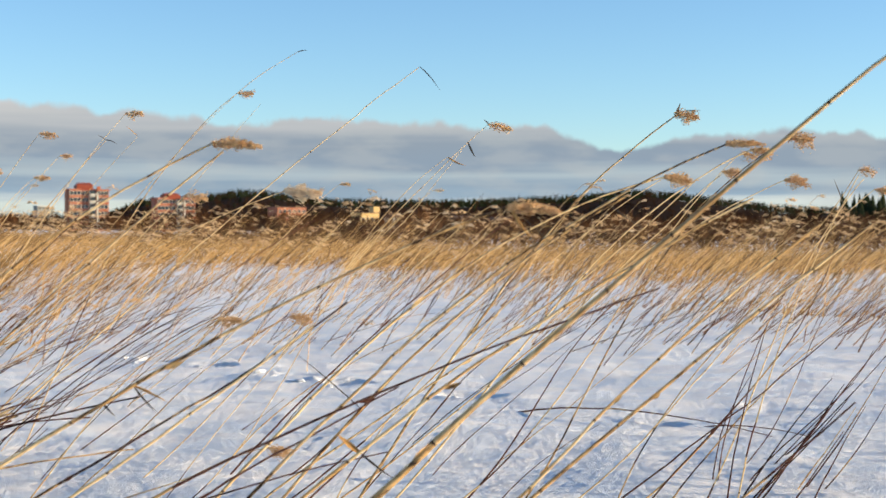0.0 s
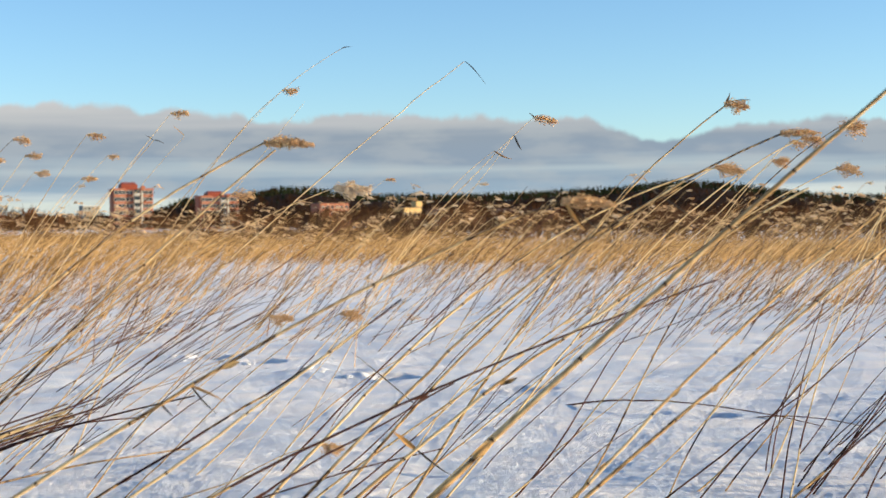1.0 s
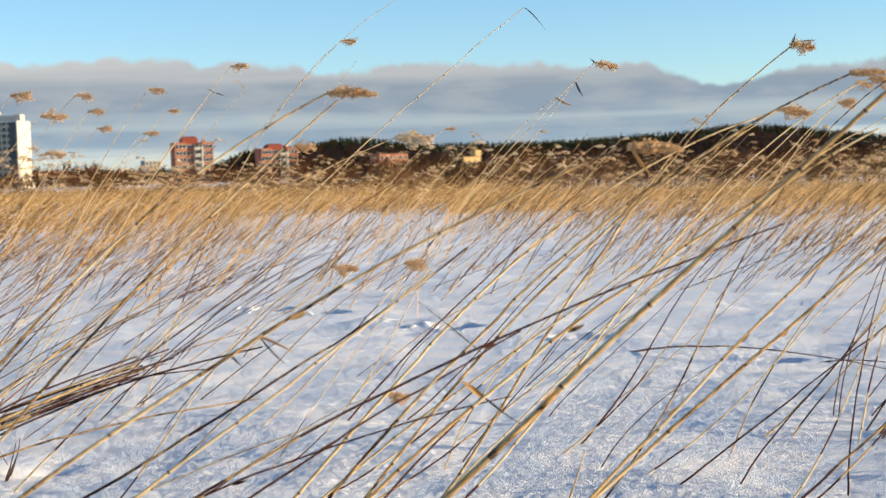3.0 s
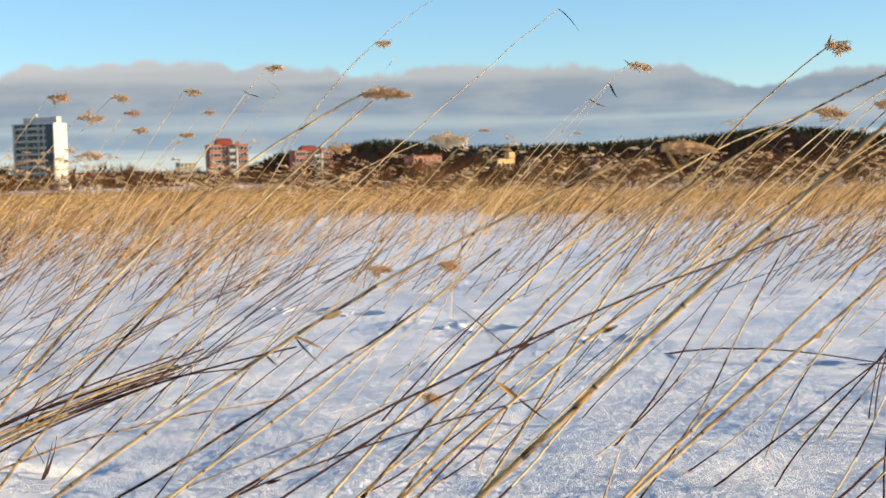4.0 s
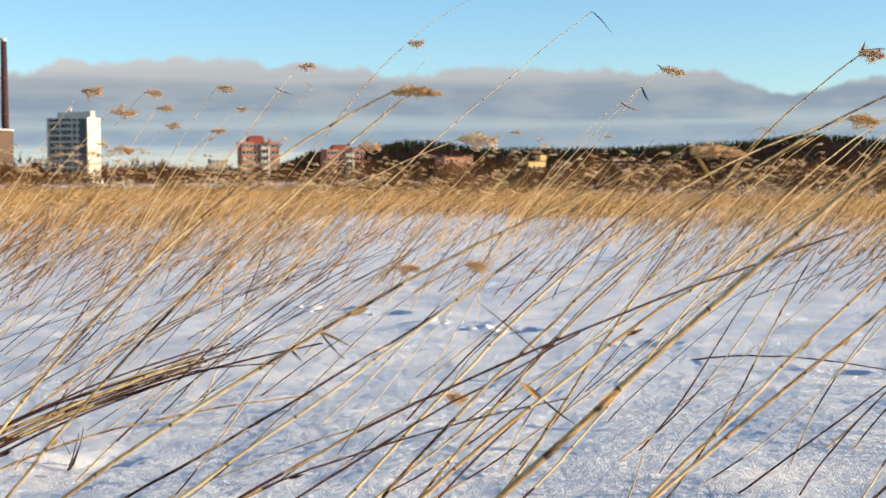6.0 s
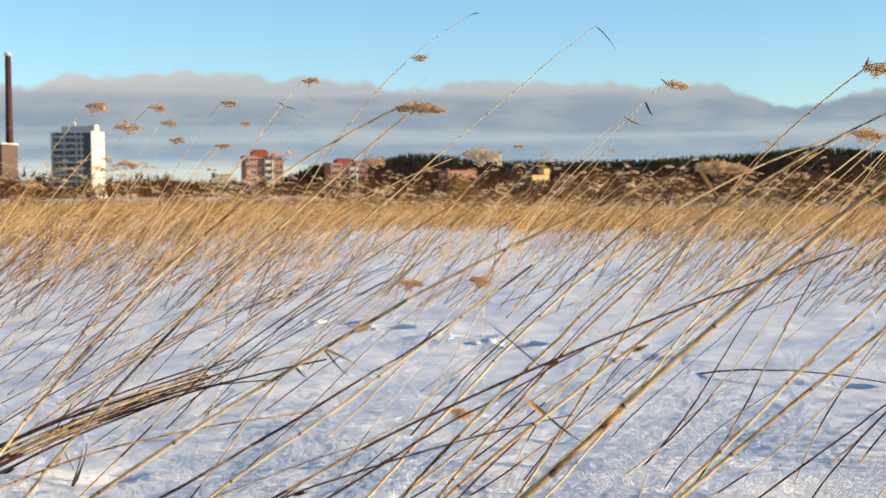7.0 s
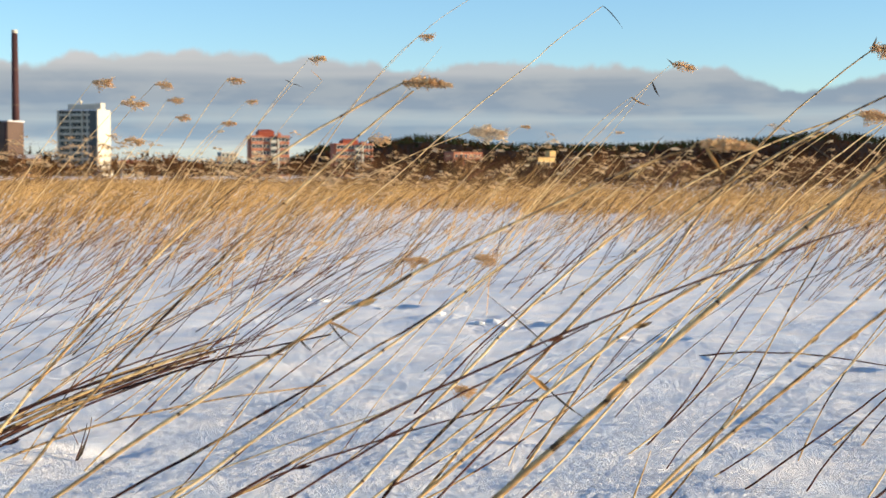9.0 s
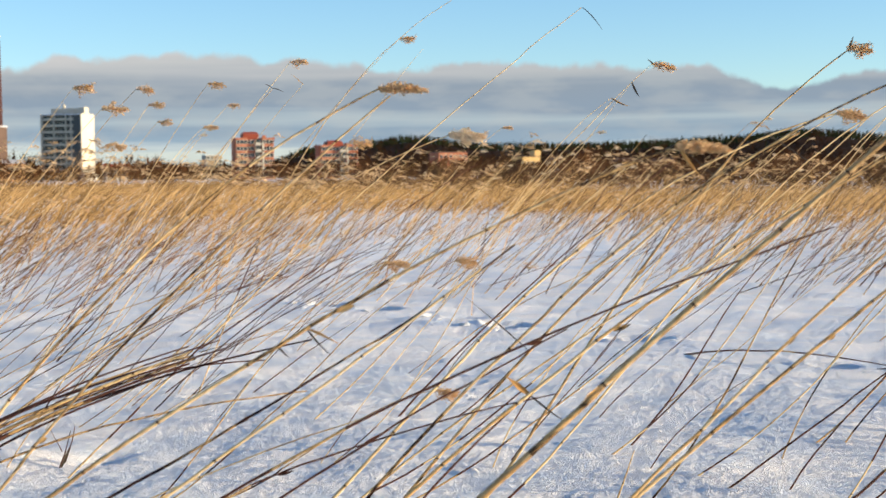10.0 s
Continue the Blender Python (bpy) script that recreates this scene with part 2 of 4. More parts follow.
def box(bm, x0, y0, z0, x1, y1, z1, bevel=0.0, mat=0):
    made = bmesh.ops.create_cube(bm, size=1, matrix=Matrix.LocRotScale(((x0 + x1) / 2, (y0 + y1) / 2, (z0 + z1) / 2), None, (x1 - x0, y1 - y0, z1 - z0)))
    faces = {f for v in made["verts"] for f in v.link_faces}
    for f in faces:
        f.material_index = mat
    if bevel:
        bmesh.ops.bevel(bm, geom=list({e for f in faces for e in f.edges}), offset=bevel, segments=1, affect="EDGES")


def box_mesh(name, mat, *size, bevel=0.0):
    bm = bmesh.new()
    box(bm, *size, bevel=bevel)
    return bm_mesh(name, bm, mat)


# ---- snow: one sheet to the horizon ----
TRACK = [(-0.92, 13.4), (-0.43, 12.83), (0.3, 11.97), (0.62, 11.26), (1.53, 10.3), (2.49, 8.87)]


def lumps(x, y, seed):
    """Smooth lattice noise in -1..1."""
    i, j = np.floor(x), np.floor(y)
    u, v = x - i, y - j
    u, v = u * u * (3 - 2 * u), v * v * (3 - 2 * v)

    def knot(a, b):
        k = np.sin(a * 127.1 + b * 311.7 + seed * 74.7) * 43758.5453
        return (k - np.floor(k)) * 2 - 1
    return (knot(i, j) * (1 - u) + knot(i + 1, j) * u) * (1 - v) + (knot(i, j + 1) * (1 - u) + knot(i + 1, j + 1) * u) * v


def snow_height(x, y):
    """Wind-packed waves, the trodden track, drifts round the stems."""
    x, y = np.asarray(x, float), np.asarray(y, float)
    d = np.hypot(x, y)
    z = 0.018 * np.sin(x * 1.9 + 0.8 * np.sin(y * 1.3)) * np.sin(y * 2.3 + 0.6 * np.sin(x * 1.1))
    ahead = np.clip((0.75 * y - np.abs(x)) / (0.15 * d + 0.01), 0, 1) * np.clip(d - 1, 0, 1)   # open field behind lies smoother
    z += 0.016 * lumps(x * 1.7 + 0.6 * y, y * 2.1 - 0.5 * x, 11) + 0.0085 * lumps(x * 4.1 - 1.9 * y, y * 4.6 + 1.7 * x, 12) * ahead
    # broken crust: crumbs on crumbs
    crust = 0.0030 * lumps(x * 8.3 + 4.1 * y, y * 9.7 - 3.2 * x, 1) + 0.0022 * lumps(x * 19 - 9 * y, y * 21 + 8 * x, 2)
    crust += 0.0016 * lumps(x * 43 + 17 * y, y * 47 - 15 * x, 3)
    z += crust * np.clip(16 / (d + 4), 0, 1.3) * ahead
    z *= np.clip(1.3 - d / 60, 0, 1)
    # blown-out hollows before the reed bed, towards the wooded hill
    z -= 0.30 * np.clip(lumps(x * 0.40 + 3.3, y * 0.33, 5) + 0.25, 0, 1) * np.exp(-((d - 22.5) / 3.6) ** 2) / (1 + np.exp(-(x + 0.5) / 1.2))
    for i, (fx, fy) in enumerate(TRACK):
        u, w = (x - fx) * 0.86 - (y - fy) * 0.5, (x - fx) * 0.5 + (y - fy) * 0.86
        a, b = 0.20 + 0.03 * math.sin(i * 2.1), 0.13
        r = np.sqrt((u / a) ** 2 + (w / b) ** 2)
        r = r + 0.18 * lumps(x * 9, y * 9, 7)
        dip = np.clip((1.3 - r) / 0.85, 0, 1)
        z -= 0.075 * dip * dip * (3 - 2 * dip)
        z += 0.014 * np.exp(-((r - 1.35) / 0.22) ** 2) * (0.5 - 0.5 * np.tanh(u * 8)) * (1 + 0.5 * np.sin(i * 5.0 + w * 40))
    # a drift and the scour beside it
    z += 0.032 * np.exp(-((x + 1.76) / 0.20) ** 2 - ((y - 6.19) / 0.13) ** 2) - 0.035 * np.exp(-((x + 1.44) / 0.11) ** 2 - ((y - 6.32) / 0.16) ** 2)
    # wind-scooped lee slopes, turned from the low sun
    for sx, sy, wx, wy, steep in ((-0.75, 6.75, 0.85, 0.75, 0.055), (1.75, 6.9, 0.7, 0.5, 0.025), (-2.6, 9.6, 1.2, 1.0, 0.05), (0.9, 5.4, 0.8, 0.35, 0.04)):
        z += steep * (x - sx) * np.exp(-((x - sx) / wx) ** 2 - ((y - sy) / wy) ** 2)
    return z


def build_snow():
    front = np.linspace(-28, 28, 1080)
    az = np.radians(np.concatenate([front, np.linspace(29.5, 330.5, 240)]))
    near = [4.75]
    while near[-1] < 46:
        near.append(near[-1] + 0.0005 * near[-1] ** 2)
    r = np.concatenate([[0.03, 0.2, 0.5, 0.85], np.geomspace(1.2, 4.65, 24), near, np.geomspace(50, 4600, 40)])
    A, R = np.meshgrid(az, r)
    X, Y = R * np.sin(A), R * np.cos(A)
    Z = snow_height(X, Y)
    V = np.stack([X, Y, Z], -1).reshape(-1, 3)
    n, m = len(az), len(r)
    i, j = np.meshgrid(np.arange(n), np.arange(m - 1))
    k = (i + 1) % n
    quads = np.stack([j * n + i, j * n + k, (j + 1) * n + k, (j + 1) * n + i], -1).reshape(-1, 4)
    # close the middle with a small cap
    i = np.arange(n)
    cap = np.stack([np.full(n, len(V)), (i + 1) % n, i], 1)
    V = np.vstack([V, [[0, 0, float(snow_height(0, 0))]]])
    tris = np.vstack([quads[:, [0, 1, 2]], quads[:, [0, 2, 3]], cap])
    me = quick_mesh("snow_field", V, tris, [SNOW], smooth=True)
    return tagged(new("ground", me), "wind-packed white snow on a frozen lake with a footprint track", "snow", kind="structure")


build_snow()


def snow_clod(x, y, size, seed):
    """A kicked-up lump of snow, half sunk beside the track."""
    bm = bmesh.new()
    bmesh.ops.create_icosphere(bm, subdivisions=3, radius=size)
    for v in bm.verts:
        k = 1 + 0.35 * noise.noise(v.co * (1.6 / size) + Vector((seed, 0, 0))) + 0.15 * noise.noise(v.co * (5 / size) + Vector((0, seed, 0)))
        v.co = Vector((v.co.x * k * 1.3, v.co.y * k, v.co.z * k * 0.45))
    ob = new("snow_clod", bm_mesh("snow_clod", bm, SNOW, smooth=True))
    ob.matrix_basis = pose(x, y, float(snow_height(x, y)) + size * 0.1, 0, 0, seed * 70)
    tagged(ob, "small lump of white snow beside the footprints", "snow lump", "snow lumps by the track")


for i, (fx, fy) in enumerate(TRACK[:4]):
    snow_clod(fx - 0.34, fy + 0.05, 0.038 + 0.012 * (i % 3 == 2), i + 1.3)
    snow_clod(fx - 0.22 + 0.1 * (i % 2), fy - 0.26, 0.028, i + 9.1)


def frost(n):
    """Coarse frost crystals on the crust: tiny upright plates that catch the low sun."""
    g = np.random.RandomState(4)
    az, r = np.radians(g.uniform(-27, 27, n)), 3.2 * (22 / 3.2) ** (g.rand(n) ** 0.8)
    x, y = r * np.sin(az), r * np.cos(az)
    c = np.stack([x, y, snow_height(x, y) + 0.002], 1)
    s = (g.uniform(0.0012, 0.0030, n) * (0.6 + 0.1 * r))[:, None]
    t = g.uniform(0, math.tau, n)
    a, b = np.stack([np.cos(t), np.sin(t), 0.4 + 0 * t], 1), g.normal(0, 1, (n, 3))
    V = np.stack([c - a * s, c + a * s, c + b * s * 0.8 + (0, 0, 0.002)], 1).reshape(-1, 3)
    me = quick_mesh("frost_crystals", V, np.arange(3 * n).reshape(-1, 3), [SNOW])
    tagged(new("frost_crystals", me), "glinting frost crystals on the snow crust", "frost", kind="stuff")


frost(12000)


# ---- cloud bank over the horizon ----
CLOUD_HUMPS = (0.08, -0.02, 0.53, 0.48, 0.42, 0.55, 0.31, 0.36, 0.34, -0.16, -0.00, 0.33, 0.15, 0.10, 0.07, -0.08, 0.09, -0.37, -0.86, -0.33, -0.24, -0.24, -0.04, -0.37, -0.58)


def cloud_top(az):
    """Top of the bank in degrees of elevation over the azimuth: a row of broad humps."""
    return 4.1 + sum(a * math.exp(-((az + 17.5 - 1.75 * i) / 1.3) ** 2) for i, a in enumerate(CLOUD_HUMPS))


def build_clouds():
    bm = bmesh.new()
    uv, rim = bm.loops.layers.uv.new("UVMap"), bm.loops.layers.uv.new("rim")
    D, rows, cols = 4300, 6, 160
    grid = []
    for i in range(cols + 1):
        az = -46 + 92 * i / cols
        t = cloud_top(max(-18, min(az, 25)))
        line = []
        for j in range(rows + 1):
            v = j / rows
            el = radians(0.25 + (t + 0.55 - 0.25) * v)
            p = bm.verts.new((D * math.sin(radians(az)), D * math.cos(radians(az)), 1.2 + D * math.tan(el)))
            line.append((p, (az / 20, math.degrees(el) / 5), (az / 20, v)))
        grid.append(line)
    for a, b in zip(grid, grid[1:]):
        for j in range(rows):
            q = (a[j], b[j], b[j + 1], a[j + 1])
            f = bm.faces.new([c[0] for c in q])
            for lp, c in zip(f.loops, q):
                lp[uv].uv, lp[rim].uv = c[1], c[2]
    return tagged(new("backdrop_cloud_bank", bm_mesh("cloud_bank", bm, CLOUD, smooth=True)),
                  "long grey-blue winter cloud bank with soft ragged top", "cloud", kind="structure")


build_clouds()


# ---- hills and woods ----
def smooth01(x):
    x = min(max(x, 0), 1)
    return x * x * (3 - 2 * x)


def ridge_el(az):
    """Skyline of the wooded hills, trees included, in degrees."""
    e = 0.45 + 0.72 * smooth01((az + 6.8) / 2.4)
    e += 0.35 * math.exp(-((az + 0.6) / 1.9) ** 2) + 0.40 * math.exp(-((az - 14.6) / 2.9) ** 2) + 0.10 * math.exp(-((az - 10) / 1.5) ** 2)
    e -= 0.25 * smooth01((az - 17) / 5)
    return e


def hill_height(az, r):
    top = (math.tan(radians(ridge_el(az))) * 1600 - 7.0)
    f = smooth01((r - 720) / 880) if r < 1600 else 1 - 0.6 * smooth01((r - 1600) / 900)
    return max(0.0, top * f)


def build_hills():
    bm = bmesh.new()
    grid = []
    for i in range(121):
        az = -40 + 80 * i / 120
        line = []
        for r in (700, 800, 950, 1100, 1250, 1400, 1520, 1600, 1700, 1900, 2200, 2600):
            z = hill_height(az, r) + 1.5 * noise.noise((az * 0.7, r * 0.01, 3)) * (700 < r < 2600)
            line.append(bm.verts.new((r * math.sin(radians(az)), r * math.cos(radians(az)), max(z, 0.02) if r > 700 else -0.5)))
        grid.append(line)
    for a, b in zip(grid, grid[1:]):
        for j in range(len(a) - 1):
            bm.faces.new((a[j], b[j], b[j + 1], a[j + 1]))
    tagged(new("ground_hills", bm_mesh("hills", bm, HILL_SOIL, smooth=True)), "low brown wooded hills beyond the town", "hill", kind="structure")


build_hills()


def conifer_unit(rng, h):
    """Spruce: ragged stacked skirts on a thin trunk."""
    V, T = [], []
    w = h * (0.15 + 0.07 * rng.random())
    for k in range(4):
        z0, z1 = h * (0.12 + 0.2 * k), h * min(1.0, 0.42 + 0.2 * k)
        r = w * (1 - 0.22 * k)
        b = len(V)
        V.append((0.0, 0.0, z1))
        for a in range(6):
            t = a * math.tau / 6 + rng.random() * 0.6
            q = r * (0.65 + 0.6 * rng.random())
            V.append((q * math.cos(t), q * math.sin(t), z0 + h * 0.06 * (rng.random() - 0.5)))
        T += [(b, b + 1 + a, b + 1 + (a + 1) % 6) for a in range(6)]
    b = len(V)
    V += [(0.02 * h, 0, -0.5), (-0.02 * h, 0.01 * h, -0.5), (0, 0, 0.4 * h)]
    T.append((b, b + 1, b + 2))
    return V, T


def bare_unit(rng, h):
    """Leafless tree: trunk, and many upward twigs in an uneven crown."""
    V, T = [], []

    def sliver(p, q, w):
        b = len(V)
        V.extend([(p[0] - w, p[1], p[2]), (p[0] + w, p[1] + w, p[2]), tuple(q)])
        T.append((b, b + 1, b + 2))
    sliver((0, 0, -0.5), (0.05 * h, 0, 0.75 * h), 0.02 * h)
    lobes = [(0.2 * h * rng.normal(), 0.2 * h * rng.normal(), h * (0.45 + 0.3 * rng.random())) for _ in range(4)]
    for x, y, z in lobes:
        sliver((0, 0, 0.2 * h), (x, y, z), 0.012 * h)
        for _ in range(12):
            d = rng.normal(size=3) * h * 0.11
            sliver((x, y, z), (x + d[0], y + d[1], z + abs(d[2]) * 1.5 - 0.03 * h), 0.018 * h * (0.5 + rng.random()))
    return V, T


def forest(name, unit, mat, places, label, category):
    """Far woods: one sheet of many separate trees."""
    rng = np.random.RandomState(len(places) % 1000 + 7)
    units = [tuple(map(np.array, unit(rng, 1.0))) for _ in range(14)]
    VV, TT, base = [], [], 0
    for x, y, z, h in places:
        V, T = units[rng.randint(14)]
        a, s = rng.random() * math.tau, h * (0.85 + 0.3 * rng.random())
        c, sn = math.cos(a), math.sin(a)
        W = V * (h, h, s)
        VV.append(np.stack([W[:, 0] * c - W[:, 1] * sn + x, W[:, 0] * sn + W[:, 1] * c + y, W[:, 2] + z], 1))
        TT.append(T + base)
        base += len(V)
    me = quick_mesh(name, np.concatenate(VV), np.concatenate(TT), [mat])
    return tagged(new(name, me), label, category, kind="stuff")


rng = np.random.RandomState(11)
firs, bares, shrubs = [], [], []
for _ in range(9000):
    az = rng.uniform(-30, 34)
    r = rng.choice([rng.uniform(1380, 1640), rng.uniform(760, 1500)], p=[0.62, 0.38])
    z = hill_height(az, r)
    if z < 2:
        continue
    p = (r * math.sin(radians(az)), r * math.cos(radians(az)), z)
    high = r > 1380
    if (high and rng.random() < 0.85) or (not high and rng.random() < 0.12):
        firs.append((*p, rng.uniform(4.5, 9.5)))
    else:
        bares.append((*p, rng.uniform(6, 10)))
for _ in range(2600):
    az = rng.uniform(-30, 34)
    r = rng.uniform(640, 1150)
    bares.append((r * math.sin(radians(az)), r * math.cos(radians(az)), hill_height(az, r), rng.uniform(5, 10)))
for _ in range(3600):
    az = rng.uniform(-30, 34)
    r = rng.uniform(395, 560)
    shrubs.append((r * math.sin(radians(az)), r * math.cos(radians(az)), 0.0, rng.uniform(2.0, 6.0) + 3.5 * max(0, math.sin(az * 1.1 + 1.5 * math.sin(az * 0.37))) * rng.random()))
# bare trees beside the boiler works
for _ in range(90):
    az, r = rng.uniform(-18.5, -14.9), rng.uniform(640, 700)
    bares.append((r * math.sin(radians(az)), r * math.cos(radians(az)), 0.0, rng.uniform(8, 12.5)))
# a dark spruce group by the shore
for _ in range(60):
    az = rng.normal(23.4, 0.55)
    r = rng.uniform(500, 540)
    firs.append((r * math.sin(radians(az)), r * math.cos(radians(az)), 0.0, rng.uniform(9, 16)))
forest("conifer_wood", conifer_unit, CONIFER, firs, "dark green spruce wood along the hill crest", "forest")
forest("bare_wood", bare_unit, BARE_WOOD, bares, "leafless brown trees on the hillside", "forest")
# a low dark thicket between the reed bed and the far shore, higher towards the wooded hill
thicket = []
for _ in range(5200):
    az = rng.uniform(-29, 33)
    k = smooth01((az + 9) / 12)
    r = 1 / rng.uniform(1 / 290, 1 / (98 - 34 * k))
    thicket.append((r * math.sin(radians(az)), r * math.cos(radians(az)), 0.0, rng.uniform(0.55, 1.05) * (1 + 0.75 * k) * (1 + 0.25 * math.sin(az * 2.3))))
forest("low_thicket", bare_unit, THICKET, thicket, "low dark leafless thicket behind the reed bed", "bushes")
forest("shore_brush", bare_unit, SHRUB, shrubs, "leafless brown bushes along the lake shore", "bushes")


# ---- the town ----
def polar(az, r):
    return r * math.sin(radians(az)), r * math.cos(radians(az))


def window_mesh(w, h):
    """A pane set back in a pale frame."""
    bm = bmesh.new()
    for s in (-1, 1):
        box(bm, s * w / 2 - 0.07, -0.06, 0, s * w / 2 + 0.07, 0.05, h)
    box(bm, -w / 2, -0.06, h - 0.12, w / 2, 0.05, h)
    box(bm, -w / 2, -0.10, 0, w / 2, 0.05, 0.12)
    return bm_mesh("window_frame", bm, WHITE_PANEL)


WIN_FRAME = window_mesh(1.5, 1.6)
WIN_PANE = box_mesh("window_pane", GLASS, -0.72, -0.02, 0.1, 0.72, 0.03, 1.5)


def window(parent, m):
    w = part("window", WIN_FRAME, parent, m)
    part("pane", WIN_PANE, w)


def thing(name, m, label, category, group=""):
    ob = new(name)
    ob.empty_display_size = 0.1
    ob.matrix_basis = m
    return tagged(ob, label, category, group)


def tower_block():
    """Slab tower: shaded balcony front, blank sunlit gable, plant room."""
    W, D, H, FL = 19.0, 12.4, 28.6, 2.75
    x, y = polar(-13.87, 656)
    t = thing("tower_block", pose(x, y, 0, 0, 0, -13), "white high-rise block with dark balcony front and blank sunlit gable", "high-rise")
    part("wall", box_mesh("tower_wall", DARK_PANEL, -W / 2 + 0.02, -D / 2 + 1.4, -0.5, W / 2 - 0.5, D / 2, H), t)
    part("gable_wall", box_mesh("tower_gable", WHITE_PANEL, W / 2 - 0.5, -D / 2, -0.5, W / 2, D / 2 + 0.05, H + 0.5), t, label="plain white sunlit gable wall")
    part("gable_wall", box_mesh("tower_gable_far", WHITE_PANEL, -W / 2 - 0.3, -D / 2, -0.5, -W / 2, D / 2, H + 0.3), t)
    part("dark_cladding", box_mesh("tower_clad", DARK_PANEL, W / 2 - 4.6, -D / 2 + 0.15, 0, W / 2 - 0.52, -D / 2 + 1.38, H), t, label="dark teal stair cladding")
    pier = box_mesh("tower_pier", WARM_PANEL, -0.35, -D / 2, 0, 0.35, -D / 2 + 1.38, H)
    bays = [-W / 2 + 0.4, -W / 2 + 6.0, -W / 2 + 11.6, W / 2 - 4.98]
    for px in bays:
        part("pier", pier, t, pose(px, 0, 0))
    slab = box_mesh("tower_slab", WARM_PANEL, -2.4, -D / 2 + 0.05, -0.12, 2.4, -D / 2 + 1.38, 0.12)
    rail = box_mesh("tower_rail", WARM_PANEL, -2.4, -D / 2 + 0.08, 0.12, 2.4, -D / 2 + 0.16, 0.95)
    for a, b in zip(bays, bays[1:]):
        for k in range(1, 11):
            s = part("balcony", slab, t, pose((a + b) / 2, 0, k * FL - 1.2))
            part("railing", rail, s)
            for dx in (-1.2, 1.1):
                window(t, pose((a + b) / 2 + dx, -D / 2 + 1.39, k * FL - 0.75 - 0.1))
    part("roof", box_mesh("tower_roof", GREY_ROOF, -W / 2 - 0.2, -D / 2 + 0.1, H, W / 2 - 0.52, D / 2 - 0.1, H + 0.35), t)
    part("plant_room", box_mesh("tower_plant", WHITE_PANEL, -6.5, -2.5, H + 0.35, 6.4, 3.5, H + 3.0, bevel=0.1), t)
    part("plant_room", box_mesh("tower_plant_b", WHITE_PANEL, 6.6, -2.8, H + 0.35, 9.4, 1.5, H + 3.3, bevel=0.1), t, label="small bright white roof box")
    bm = bmesh.new()
    bmesh.ops.create_cone(bm, cap_ends=True, segments=8, radius1=0.25, radius2=0.1, depth=2.4, matrix=pose(-1.5, 0, H + 4.2))
    bmesh.ops.create_uvsphere(bm, u_segments=8, v_segments=6, radius=0.8, matrix=pose(-1.5, 0, H + 4.0))
    part("antenna", bm_mesh("tower_antenna", bm, WHITE_PANEL), t)
    part("entrance_annex", box_mesh("tower_annex", WHITE_PANEL, W / 2 + 0.05, -D / 2 - 3, -0.5, W / 2 + 3, D / 2 - 3, 3.4, bevel=0.1), t)


tower_block()


